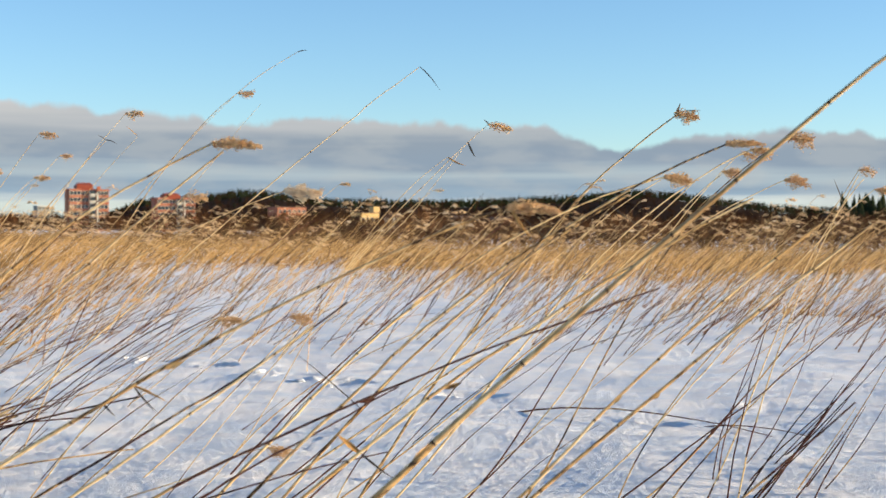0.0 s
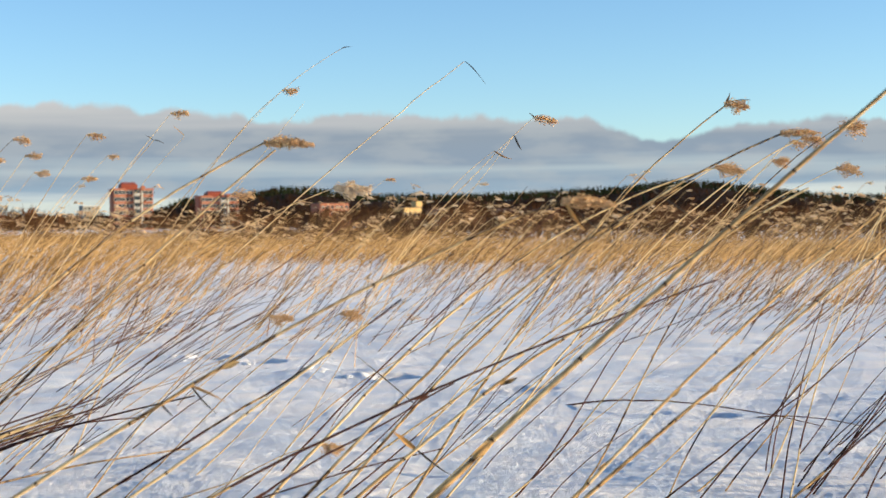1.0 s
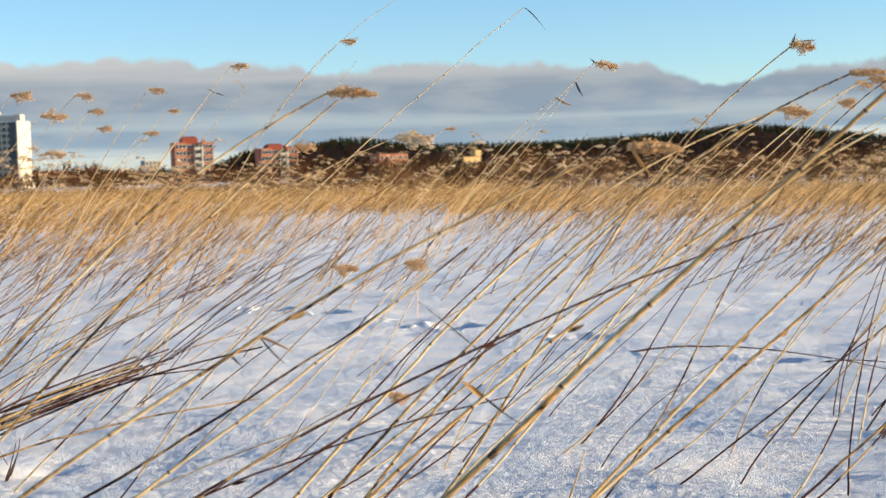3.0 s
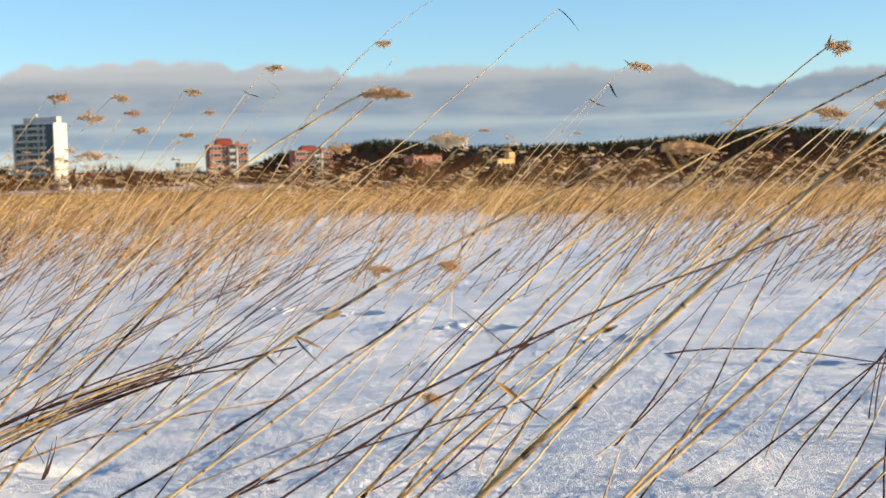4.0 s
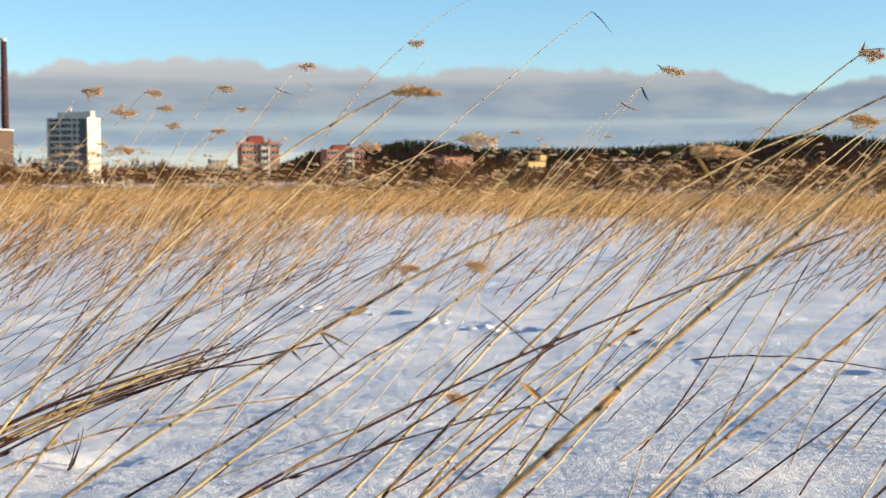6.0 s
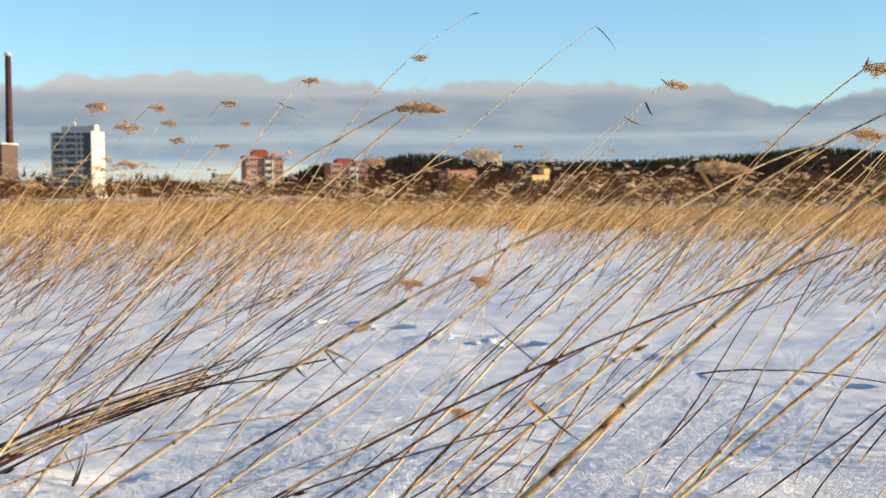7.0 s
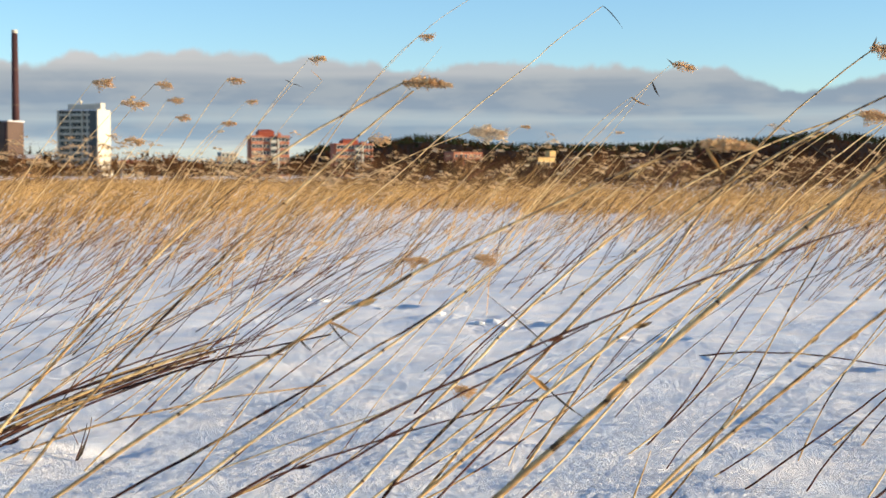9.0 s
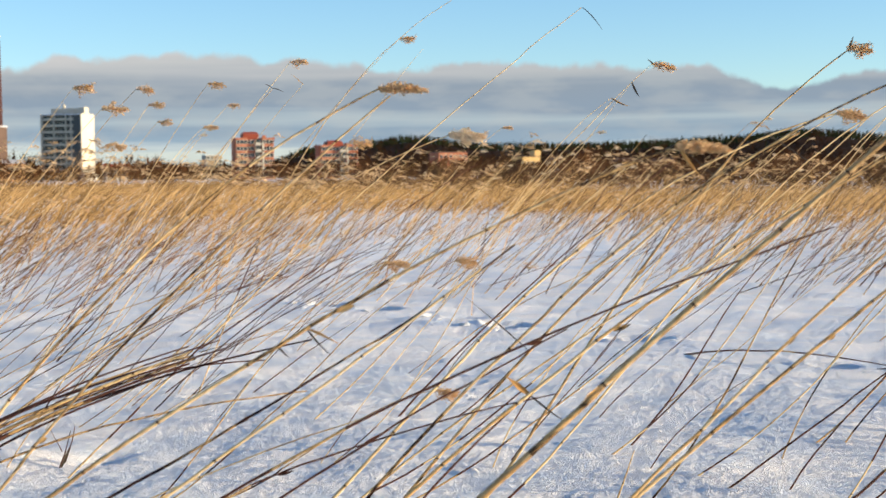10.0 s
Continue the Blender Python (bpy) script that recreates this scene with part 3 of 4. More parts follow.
def brick_block(az, r, rot, w, d, floors, label, peak):
    """Red-brick block of flats: projecting stair bays, white balcony stacks, sheet roofs."""
    FL = 2.7
    H = floors * FL
    x, y = polar(az, r)
    t = thing("apartment_block", pose(x, y, 0, 0, 0, rot), label, "apartment building", "red flats of the town")
    part("wall", box_mesh("flats_wall", RED_BRICK, -w / 2, -d / 2, -0.5, w / 2, d / 2, H), t)
    for s in (-1, 1):
        part("bay", box_mesh("flats_bay", RED_BRICK, s * w * 0.33 - w * 0.14, -d / 2 - 1.6, -0.5, s * w * 0.33 + w * 0.14, -d / 2 - 0.004, H + 0.5), t)
    part("roof", box_mesh("flats_roof", RED_ROOF, -w / 2 - 0.4, -d / 2 - 0.4, H + 0.004, w / 2 + 0.4, d / 2 + 0.4, H + 0.5, bevel=0.1), t)
    bm = bmesh.new()
    px, pw = -w * 0.08, w * 0.2
    box(bm, px - pw, -d / 2 + 0.5, H + 0.5, px + pw, d / 2 - 1, H + 0.5 + peak * 0.6)
    top = [v for v in bm.verts if v.co.z > H + 0.6]
    ridge = bmesh.ops.extrude_face_region(bm, geom=[f for f in bm.faces if all(v in top for v in f.verts)])
    for v in [g for g in ridge["geom"] if isinstance(g, bmesh.types.BMVert)]:
        v.co = Vector((px + (v.co.x - px) * 0.75, v.co.y * 0.4, H + 0.5 + peak))
    part("roof_attic", bm_mesh("flats_attic", bm, RED_ROOF), t, label="bright red hipped attic roof")
    part("chimney", box_mesh("flats_chimney", RED_BRICK, w * 0.25, -1, H + 0.4, w * 0.34, 1, H + 0.4 + peak * 0.5, bevel=0.05), t)
    back = box_mesh("flats_stack", WHITE_PANEL, -w * 0.07, -d / 2 - 1.2, -0.2, w * 0.07, -d / 2 - 0.004, H - 0.2)
    part("balcony_stack", back, t, pose(w * 0.09, 0, 0), label="white balcony tower")
    rail = box_mesh("flats_rail", WHITE_PANEL, -w * 0.07 - 0.1, -d / 2 - 2.2, 0, w * 0.07 + 0.1, -d / 2 - 1.21, 1.0)
    gap = box_mesh("flats_gap", GLASS, -w * 0.06, -d / 2 - 1.3, 0, w * 0.06, -d / 2 - 1.202, 1.3)
    for k in range(floors):
        part("balcony", rail, t, pose(w * 0.09, 0, k * FL + 0.3))
        part("balcony_door", gap, t, pose(w * 0.09, 0, k * FL + 1.35))
        for wx in (-0.42, -0.33, -0.24, 0.24, 0.33, 0.42):
            window(t, pose(wx * w, -d / 2 - 1.62, k * FL + 0.8))
        for wx in (-0.12, -0.05):
            window(t, pose(wx * w, -d / 2 - 0.02, k * FL + 0.8))
    # white strip set on the right bay as its sunlit edge
    sunny = box_mesh("flats_panel", WHITE_PANEL, w * 0.19, -d / 2 - 1.75, 0, w * 0.235, -d / 2 - 1.61, H - 1)
    part("pilaster", sunny, t)


brick_block(-6.87, 600, 14, 16.0, 11, 6, "red-brick block of flats with bright red attic roof and white balconies", 2.6)
brick_block(-3.60, 620, 14, 16.5, 11, 5, "lower red-brick block of flats with white balcony tower", 2.0)


def plain_house(name, az, r, rot, w, d, h, wall, roof, label, pitch=0.0, rows=2, cols=4):
    x, y = polar(az, r)
    t = thing(name, pose(x, y, 0, 0, 0, rot), label, "house")
    part("wall", box_mesh("house_wall", wall, -w / 2, -d / 2, -0.5, w / 2, d / 2, h), t)
    bm = bmesh.new()
    box(bm, -w / 2 - 0.4, -d / 2 - 0.4, h + 0.004, w / 2 + 0.4, d / 2 + 0.4, h + 0.35)
    if pitch:
        top = [f for f in bm.faces if f.normal.z > 0.9]
        made = bmesh.ops.extrude_face_region(bm, geom=top)
        for v in [g for g in made["geom"] if isinstance(g, bmesh.types.BMVert)]:
            v.co.z += pitch
            v.co.y *= 0.05
    part("roof", bm_mesh("house_roof", bm, roof), t)
    for k in range(rows):
        for c in range(cols):
            window(t, pose(-w / 2 + w * (c + 0.5) / cols, -d / 2 - 0.02, 1.0 + k * (h - 1) / rows))
    return t


plain_house("brick_house", 0.80, 680, 24, 14.5, 11, 11.2, RED_BRICK, BROWN_WALL, "brownish brick block of flats half hidden behind bushes", 0, 4, 6)
low_block = plain_house("yellow_house", 3.86, 600, 24, 8.4, 9, 7.9, YELLOW_WALL, BROWN_WALL, "yellow rendered low block with flat dark roof and stair box")
part("stair_box", box_mesh("house_stair_box", YELLOW_WALL, 2.2, -3.6, 8.26, 5.0, 0.5, 10.6, bevel=0.05), low_block)
plain_house("white_house", 5.0, 606, 24, 5.0, 8, 6.2, WHITE_PANEL, BROWN_WALL, "pale house with a brown roof beside the yellow block", 1.0, 2, 2)
plain_house("tan_house", 7.7, 640, 24, 10.0, 8, 5.6, YELLOW_WALL, BROWN_WALL, "tan rendered house among bare trees", 1.6, 2, 3)
plain_house("grey_house", -8.45, 900, 24, 10.0, 9, 14.0, GREY_PANEL, GREY_ROOF, "pale grey block of flats far behind trees", 0, 6, 4)
# the orange of low sunlight is put into this wall's colour
plain_house("orange_house", -15.95, 620, 24, 9.0, 8, 7.4, ORANGE_WALL, GREY_ROOF, "low house near the boiler works, coloured as orange-lit", 1.2, 2, 3)
plain_house("brick_house", -12.1, 560, 24, 9.0, 7, 4.6, WHITE_PANEL, RED_ROOF, "small pale house under the tower block", 1.4, 1, 3)
plain_house("cream_house", 9.2, 700, 24, 9.0, 8, 6.0, ORANGE_WALL, BROWN_WALL, "brownish house low on the wooded slope", 1.4, 2, 3)


def boiler_works():
    x, y = polar(-17.0, 800)
    t = thing("boiler_works", pose(x, y, 0, 0, 0, -14), "dark brown boiler house of the heating works", "industrial building")
    part("wall", box_mesh("works_wall", BROWN_WALL, -10, -8, -0.5, 10, 8, 28.4, bevel=0.1), t)
    part("roof", box_mesh("works_roof", GREY_ROOF, -10.3, -8.3, 28.41, 10.3, 8.3, 29.0), t)
    for k in range(5):
        part("cladding_rib", box_mesh("works_rib", CHIMNEY_BRICK, -9.2 + k * 4.4, -8.25, 0, -8.6 + k * 4.4, -8.01, 28), t)
    x, y = polar(-16.38, 815)
    c = thing("factory_chimney", pose(x, y, 0), "tall reddish-brown factory chimney with a pale rim", "chimney")
    bm = bmesh.new()
    bmesh.ops.create_cone(bm, cap_ends=True, segments=20, radius1=2.3, radius2=1.55, depth=77, matrix=pose(0, 0, 38))
    part("shaft", bm_mesh("chimney_shaft", bm, CHIMNEY_BRICK, smooth=True), c)
    bm = bmesh.new()
    bmesh.ops.create_cone(bm, cap_ends=True, segments=20, radius1=1.68, radius2=1.68, depth=1.8, matrix=pose(0, 0, 77.3))
    part("rim", bm_mesh("chimney_rim", bm, WHITE_PANEL, smooth=True), c, label="pale metal rim")
    for k in range(3):
        bm = bmesh.new()
        r = 2.25 - 0.19 * (k + 1)
        bmesh.ops.create_cone(bm, cap_ends=True, segments=20, radius1=r + 0.25, radius2=r + 0.25, depth=0.5, matrix=pose(0, 0, 19 * (k + 1)))
        part("band", bm_mesh("chimney_band", bm, BROWN_WALL), c)


boiler_works()

# ---- reeds ----
def bend(foot, tip, bows, n):
    """Points along a stem: chord from foot to tip, bowed by two offsets across it."""
    foot, tip = Vector(foot), Vector(tip)
    c = tip - foot
    side = Vector((c.y, -c.x, 0)).normalized() if abs(c.x) + abs(c.y) > 1e-6 else Vector((0, -1, 0))
    across = side.cross(c).normalized()
    if across.z < 0:
        across = -across
    out = []
    for i in range(n):
        s = i / (n - 1)
        out.append(foot + c * s + across * (3 * (1 - s) ** 2 * s * bows[0] + 3 * (1 - s) * s * s * bows[1]))
    return out


def tube(points, radii, sides, mats, slots=None, name="stem"):
    """A stem whose rings take the materials named in slots."""
    V, Q, M = [], [], []
    for i, p in enumerate(points):
        d = (points[min(i + 1, len(points) - 1)] - points[max(i - 1, 0)]).normalized()
        a = d.cross(Vector((0, 1, 0.01))).normalized()
        b = d.cross(a)
        for k in range(sides):
            t = k * math.tau / sides
            V.append(p + (a * math.cos(t) + b * math.sin(t)) * radii[i])
        if i:
            o = (i - 1) * sides
            for k in range(sides):
                Q.append((o + k, o + (k + 1) % sides, o + sides + (k + 1) % sides, o + sides + k))
                M.append(slots[i - 1] if slots else 0)
    return quick_mesh(name, [tuple(v) for v in V], Q, mats, M, smooth=True)


def stem_mesh(foot, tip, bows, r, mat, rnd, sides=6, gap=0.16):
    """Jointed stem: slightly zigzag internodes with dark swollen joints, tapering upward."""
    raw = bend(foot, tip, bows, 40)
    total = sum((b - a).length for a, b in zip(raw, raw[1:]))
    stops, s = [0.0], 0.10
    while s < total - 0.03:
        stops += [s, s + 0.005]
        s += gap * (0.8 + 0.5 * rnd.random())
    stops.append(total)
    step = total / 39

    def at(d):
        k = min(int(d / step), 38)
        return raw[k].lerp(raw[k + 1], d / step - k)
    extra = []
    for a, b in zip(stops, stops[1:]):
        extra.append(a)
        if b - a > 0.03:
            extra += [a + (b - a) / 3, a + 2 * (b - a) / 3]
    extra.append(total)
    pts, rad, slots, cover = [], [], [], 0
    kick = Vector((0, 0, 0))
    for i, d in enumerate(extra):
        taper = r * (1.0 - 0.62 * d / total)
        joint = i + 1 < len(extra) and extra[i + 1] - d < 0.0055
        if joint:
            cover = rnd.choices((0, 2, 3), (5, 0.5 if mat is DARK_STRAW or d < 0.4 * total else 5, 3 if d < 0.3 * total else (0.6 if mat is DARK_STRAW else 0.12)))[0]
            kick = Vector((rnd.uniform(-1, 1), 0, rnd.uniform(-1, 1))) * 0.0026
        slots.append(1 if joint else cover)
        pts.append(at(d) + kick)
        rad.append(taper * (1.08 if joint or (i and extra[i] - extra[i - 1] < 0.0055) else 1.0))
    return tube(pts, rad, sides, [mat, NODE, PALE_STRAW if mat is not DARK_STRAW else STRAW, DARK_STRAW], slots)


def plume_mesh(length, rnd, mat, n=170, droop=0.25, fat=0.20, name="panicle", bulk=1.0, rise=1.0, core=0.0):
    """Flag of a reed, blown to one side: ragged branches full of small spikelets. It starts at the origin and points along +x."""
    V, T = [], []
    branches = 11
    for k in range(branches):
        s0 = 0.75 * (k + rnd.random()) / branches
        root = Vector((s0 * length, 0, -droop * length * s0 * s0))
        reach = length * (0.50 - 0.28 * s0) * rnd.uniform(0.7, 1.25) * (1 - 0.5 * max(0, fat - 0.3))
        way = Vector((1, rnd.uniform(-0.45, 0.45), rnd.uniform(-0.62, 0.40) * rise * (1 + 1.5 * max(0, fat - 0.25)))).normalized()
        for _ in range(n // branches):
            s = rnd.random() ** 0.7
            jit = length * fat * 0.36 * (0.35 + math.sin(math.pi * min(s, 0.9)))
            p = root + way * reach * s + Vector((rnd.gauss(0, 0.45), rnd.gauss(0, 0.45), rnd.gauss(-0.15, 0.4) - 0.7 * s * s)) * jit
            if rnd.random() < core:  # dense teardrop body along the axis
                s = rnd.random()
                w = length * (0.055 if fat < 0.115 else 0.062) * math.sin(math.pi * (0.12 + 0.8 * s ** 0.8))
                p = Vector((s * length * 0.95, 0, -droop * length * s * s)) + Vector((0, rnd.gauss(0, w), rnd.gauss(-0.3 * w, w)))
            d = (way + Vector((0.5, rnd.gauss(0, 0.35), rnd.gauss(-0.25, 0.35)))).normalized()
            ln, w = length * rnd.uniform(0.05, 0.11) * bulk, length * rnd.uniform(0.008, 0.018) * bulk
            side = d.cross(Vector((rnd.uniform(-1, 1), rnd.uniform(-1, 1), rnd.uniform(-1, 1)))).normalized() * w
            up = d.cross(side).normalized() * w * 0.6
            b = len(V)
            V += [p - d * ln * 0.4, p + side, p - side, p + up, p + d * ln * 0.6]
            T += [(b, b + 1, b + 3), (b, b + 3, b + 2), (b, b + 2, b + 1), (b + 4, b + 3, b + 1), (b + 4, b + 2, b + 3), (b + 4, b + 1, b + 2)]
    axis = [Vector((length * 0.9 * i / 6, 0, -droop * length * 0.8 * (i / 6) ** 2)) for i in range(7)]
    for i in range(6):
        b = len(V)
        w = length * 0.012
        V += [axis[i] + Vector((0, w, 0)), axis[i] - Vector((0, w, 0)), axis[i] + Vector((0, 0, w)), axis[i + 1]]
        T += [(b, b + 1, b + 3), (b + 1, b + 2, b + 3), (b + 2, b, b + 3)]
    return quick_mesh(name, [tuple(v) for v in V], T, [mat])


def blade_mesh(points, width, mat, twist=1.2, name="leaf"):
    """A dry leaf blade: folded along its midrib, tapering to a point, twisting, with real thickness."""
    V, Q = [], []
    n = len(points)
    for i, p in enumerate(points):
        s = i / (n - 1)
        d = (points[min(i + 1, n - 1)] - points[max(i - 1, 0)]).normalized()
        a = d.cross(Vector((0, 1, 0.05))).normalized()
        b = d.cross(a)
        t = twist * s
        u, f = a * math.cos(t) + b * math.sin(t), b * math.cos(t) - a * math.sin(t)
        w = width * 0.5 * max(0.04, (math.sin(math.pi * (0.12 + 0.88 * s)) ** 0.8))
        th = f * 0.0004
        V += [p + u * w + f * w * 0.5, p, p - u * w + f * w * 0.5, p - u * w + f * w * 0.5 - th, p - th * 2, p + u * w + f * w * 0.5 - th]
        if i:
            o = (i - 1) * 6
            Q += [(o + k, o + (k + 1) % 6, o + 6 + (k + 1) % 6, o + 6 + k) for k in range(6)]
    return quick_mesh(name, [tuple(v) for v in V], Q, [mat], smooth=False)


TONES = (STRAW, PALE_STRAW, DARK_STRAW)
WORDS = ("golden dry reed bent by wind over snow", "pale straw reed bent by wind over snow", "weathered reddish-brown reed leaning over snow")
rnd = random.Random(5)


def reed(foot, tip, bows, r, head, tone, leaves=(), pale=False):
    """One reed standing in the snow at foot (x, y), its tip tip[0] along the wind, tip[1] across it and tip[2] above the snow."""
    x, y = foot
    z = float(snow_height(x, y))
    t = thing("reed", pose(x, y, z), WORDS[tone] + (" with feathery plume" if head else ""), "reed", "wind-bent reeds in the snow")
    end = Vector((tip[0], tip[1], tip[2] - z))
    if y < 4:
        r *= 1.25
    part("stem", stem_mesh((0, 0, -0.03), end, bows, r, TONES[tone], rnd, 7 if y < 4 else 5), t)
    pts = bend((0, 0, -0.03), end, bows, 40)
    if head:
        d = (pts[-1] - pts[-3]).normalized()
        m = Matrix.Translation(pts[-1] - d * 0.004) @ pose(0, 0, 0, 0, -math.degrees(math.asin(max(-1, min(1, d.z)))) * 0.2, 0)
        data = plume_mesh(head, rnd, PALE_PLUME if pale else PLUME, 1500 if y < 3.3 or pale else 900 if y < 5.8 else 420, rnd.uniform(0.05, 0.18) if y < 3.5 else rnd.uniform(0.08, 0.4), rnd.uniform(0.08, 0.11) if y < 3.5 else 0.24 if pale else rnd.uniform(0.42, 0.58) if y < 6.2 else rnd.uniform(0.34, 0.48), bulk=1.15 if pale else 1.05 if y < 3.5 else 1.3 if y < 5.8 else 1.5, rise=0.42 if y < 3.5 else 0.5 if y < 3.9 else 1.7 if y < 6.2 else 1.4, core=0.6 if y < 3.9 or pale else 0.25 if y < 6.2 else 0.35)
        part("panicle", data, t, m)
    for s, dx, dz, sag, width, dark in leaves:
        p = pts[int(s * 39)]
        q = p + Vector((dx, 0.0, dz))
        mid = (p + q) / 2 + Vector((0, 0, sag))
        line = [p * (1 - k / 9) ** 2 + mid * 2 * (k / 9) * (1 - k / 9) + q * (k / 9) ** 2 for k in range(10)]
        part("leaf", blade_mesh(line, width, DARK_LEAF if dark else LEAF), t, label="withered dark leaf blade" if dark else "dry curled golden leaf")
    # torn sheath stubs at a few joints
    if y < 4.5:
        for _ in range(2):
            k = rnd.randrange(6, 30)
            p, d = pts[k], (pts[k + 1] - pts[k]).normalized()
            q = p + d * rnd.uniform(0.02, 0.05) + Vector((0, rnd.uniform(-0.006, 0.006), rnd.uniform(-0.012, 0.004)))
            part("sheath", blade_mesh([p.lerp(q, i / 4) for i in range(5)], r * 1.9, TONES[tone], 0.5, "sheath"), t)
    return t


reed((-1.347, 3.000), (1.282, -0.063, 1.355), (0.071, 0.099), 0.00390, 0, 0)
reed((-1.484, 2.700), (1.409, 0.011, 1.361), (-0.026, 0.230), 0.00380, 0.092, 0)
reed((-1.557, 2.600), (2.014, -0.031, 1.244), (0.079, 0.164), 0.00460, 0.1, 0, [(1.001, 0.038, -0.054, -0.004, 0.007, 0), (1.001, 0.122, -0.113, 0.01, 0.0015, 1), (0.678, 0.022, -0.023, 0.002, 0.005, 1), (0.707, 0.044, -0.05, -0.004, 0.004, 1), (0.707, 0.06, -0.03, 0.006, 0.006, 0)])
reed((-1.390, 2.800), (1.567, 0.025, 1.061), (0.180, -0.032), 0.00360, 0, 2)
reed((-1.287, 2.700), (1.399, 0.030, 1.018), (0.075, 0.003), 0.00420, 0, 1)
reed((-1.290, 3.100), (1.187, -0.104, 0.700), (0.189, 0.114), 0.00260, 0, 0)
reed((-1.151, 2.900), (1.947, -0.117, 1.089), (0.207, 0.151), 0.00340, 0, 2)
reed((-1.099, 3.000), (1.381, 0.081, 0.724), (0.247, 0.166), 0.00290, 0, 2)
reed((-1.003, 3.000), (1.296, -0.058, 0.877), (0.073, 0.071), 0.00340, 0, 2)
reed((-0.608, 2.900), (1.557, -0.064, 1.381), (0.080, 0.251), 0.00380, 0.075, 0, [(0.892, -0.024, 0.018, 0.0, 0.003, 1), (0.892, 0.076, -0.052, 0.003, 0.003, 1)])
reed((-0.498, 3.100), (1.337, 0.119, 1.282), (0.020, 0.190), 0.00390, 0, 0, [(0.590, -0.139, 0.12, 0.003, 0.003, 1)])
reed((-0.605, 2.900), (1.630, -0.007, 1.269), (0.126, 0.144), 0.00420, 0, 0, [(0.554, -0.047, 0.037, -0.004, 0.012, 0), (0.554, 0.075, -0.058, -0.004, 0.005, 1)])
reed((-0.444, 3.000), (0.750, 0.081, 0.784), (0.020, 0.093), 0.00350, 0, 2)
reed((0.248, 5.773), (0.644, -0.006, 0.899), (0.107, 0.013), 0.00340, 0, 1)
reed((0.320, 5.881), (0.454, 0.033, 0.521), (0.026, -0.009), 0.00360, 0, 2)
reed((-0.654, 2.350), (1.727, -0.084, 1.524), (0.026, 0.041), 0.00640, 0, 0)
reed((-0.305, 2.600), (1.369, 0.032, 1.215), (-0.057, 0.075), 0.00390, 0, 0)
reed((-0.335, 2.600), (1.528, 0.088, 1.218), (0.032, 0.040), 0.00460, 0, 0)
reed((0.866, 5.691), (0.489, 0.006, 0.420), (0.071, 0.053), 0.00290, 0, 2)
reed((0.850, 6.225), (0.719, 0.058, 0.890), (-0.077, 0.090), 0.00460, 0, 2)
reed((1.068, 5.294), (1.304, 0.041, 0.974), (0.002, -0.060), 0.00420, 0, 2)
reed((1.324, 5.298), (0.810, -0.105, 1.139), (0.049, -0.169), 0.00360, 0, 2)
reed((0.174, 2.900), (1.101, 0.062, 0.838), (0.029, -0.010), 0.00400, 0, 2)
reed((0.820, 7.129), (0.730, 0.022, 0.618), (0.044, -0.017), 0.00320, 0, 2)
reed((1.019, 8.342), (1.006, -0.048, 0.718), (0.049, -0.009), 0.00320, 0, 2)
reed((0.797, 7.956), (1.179, -0.113, 0.775), (0.067, 0.085), 0.00340, 0, 2)
reed((0.999, 8.830), (0.864, 0.088, 0.719), (0.111, 0.062), 0.00380, 0, 2)
reed((1.174, 7.414), (1.075, -0.007, 0.796), (-0.029, 0.015), 0.00320, 0, 1)
reed((-1.844, 3.400), (1.288, 0.053, 0.772), (0.178, 0.170), 0.00459, 0, 2)
reed((-1.805, 3.200), (1.281, 0.091, 0.782), (0.220, 0.136), 0.00486, 0, 0)
reed((-1.811, 3.500), (1.532, 0.051, 0.794), (0.243, 0.186), 0.00405, 0, 2)
reed((-1.786, 3.300), (1.231, 0.101, 0.761), (0.171, 0.131), 0.00513, 0, 2)
reed((-1.845, 3.600), (1.347, -0.025, 0.773), (0.233, 0.135), 0.00432, 0, 2)
reed((-1.763, 3.200), (1.178, 0.072, 0.749), (0.150, 0.123), 0.00432, 0, 2)
reed((-1.791, 3.600), (1.389, -0.013, 0.742), (0.145, 0.278), 0.00351, 0, 2)
reed((-1.722, 3.200), (1.447, 0.105, 0.702), (0.270, 0.238), 0.00340, 0, 0)
reed((-1.498, 5.860), (2.145, 0.091, 1.874), (0.040, 0.077), 0.00440, 0, 1, [(1.001, 0.085, -0.095, 0.02, 0.0045, 1)])
reed((-2.044, 4.600), (1.187, -0.097, 0.773), (0.106, 0.062), 0.00340, 0, 2)
reed((-2.153, 4.800), (1.164, -0.087, 0.754), (0.163, 0.049), 0.00320, 0, 0)
reed((-2.560, 6.000), (1.225, -0.068, 0.704), (0.312, 0.078), 0.00300, 0, 2)
reed((-2.400, 5.600), (1.183, 0.112, 0.883), (-0.033, 0.071), 0.00320, 0, 2)
reed((-2.279, 5.000), (1.703, -0.015, 0.892), (0.270, 0.138), 0.00300, 0, 0)
reed((-2.250, 8.481), (2.166, 0.030, 0.785), (0.142, 0.187), 0.00320, 0, 2)
reed((-2.255, 8.254), (1.889, -0.048, 1.217), (-0.072, 0.109), 0.00400, 0, 0)
reed((-2.377, 9.687), (1.415, 0.002, 1.054), (-0.231, -0.009), 0.00380, 0, 0)
reed((-2.742, 11.954), (1.145, -0.027, 1.509), (0.039, 0.086), 0.00460, 0, 0)
reed((-1.815, 8.235), (0.508, -0.036, 0.583), (-0.005, -0.043), 0.00380, 0, 2)
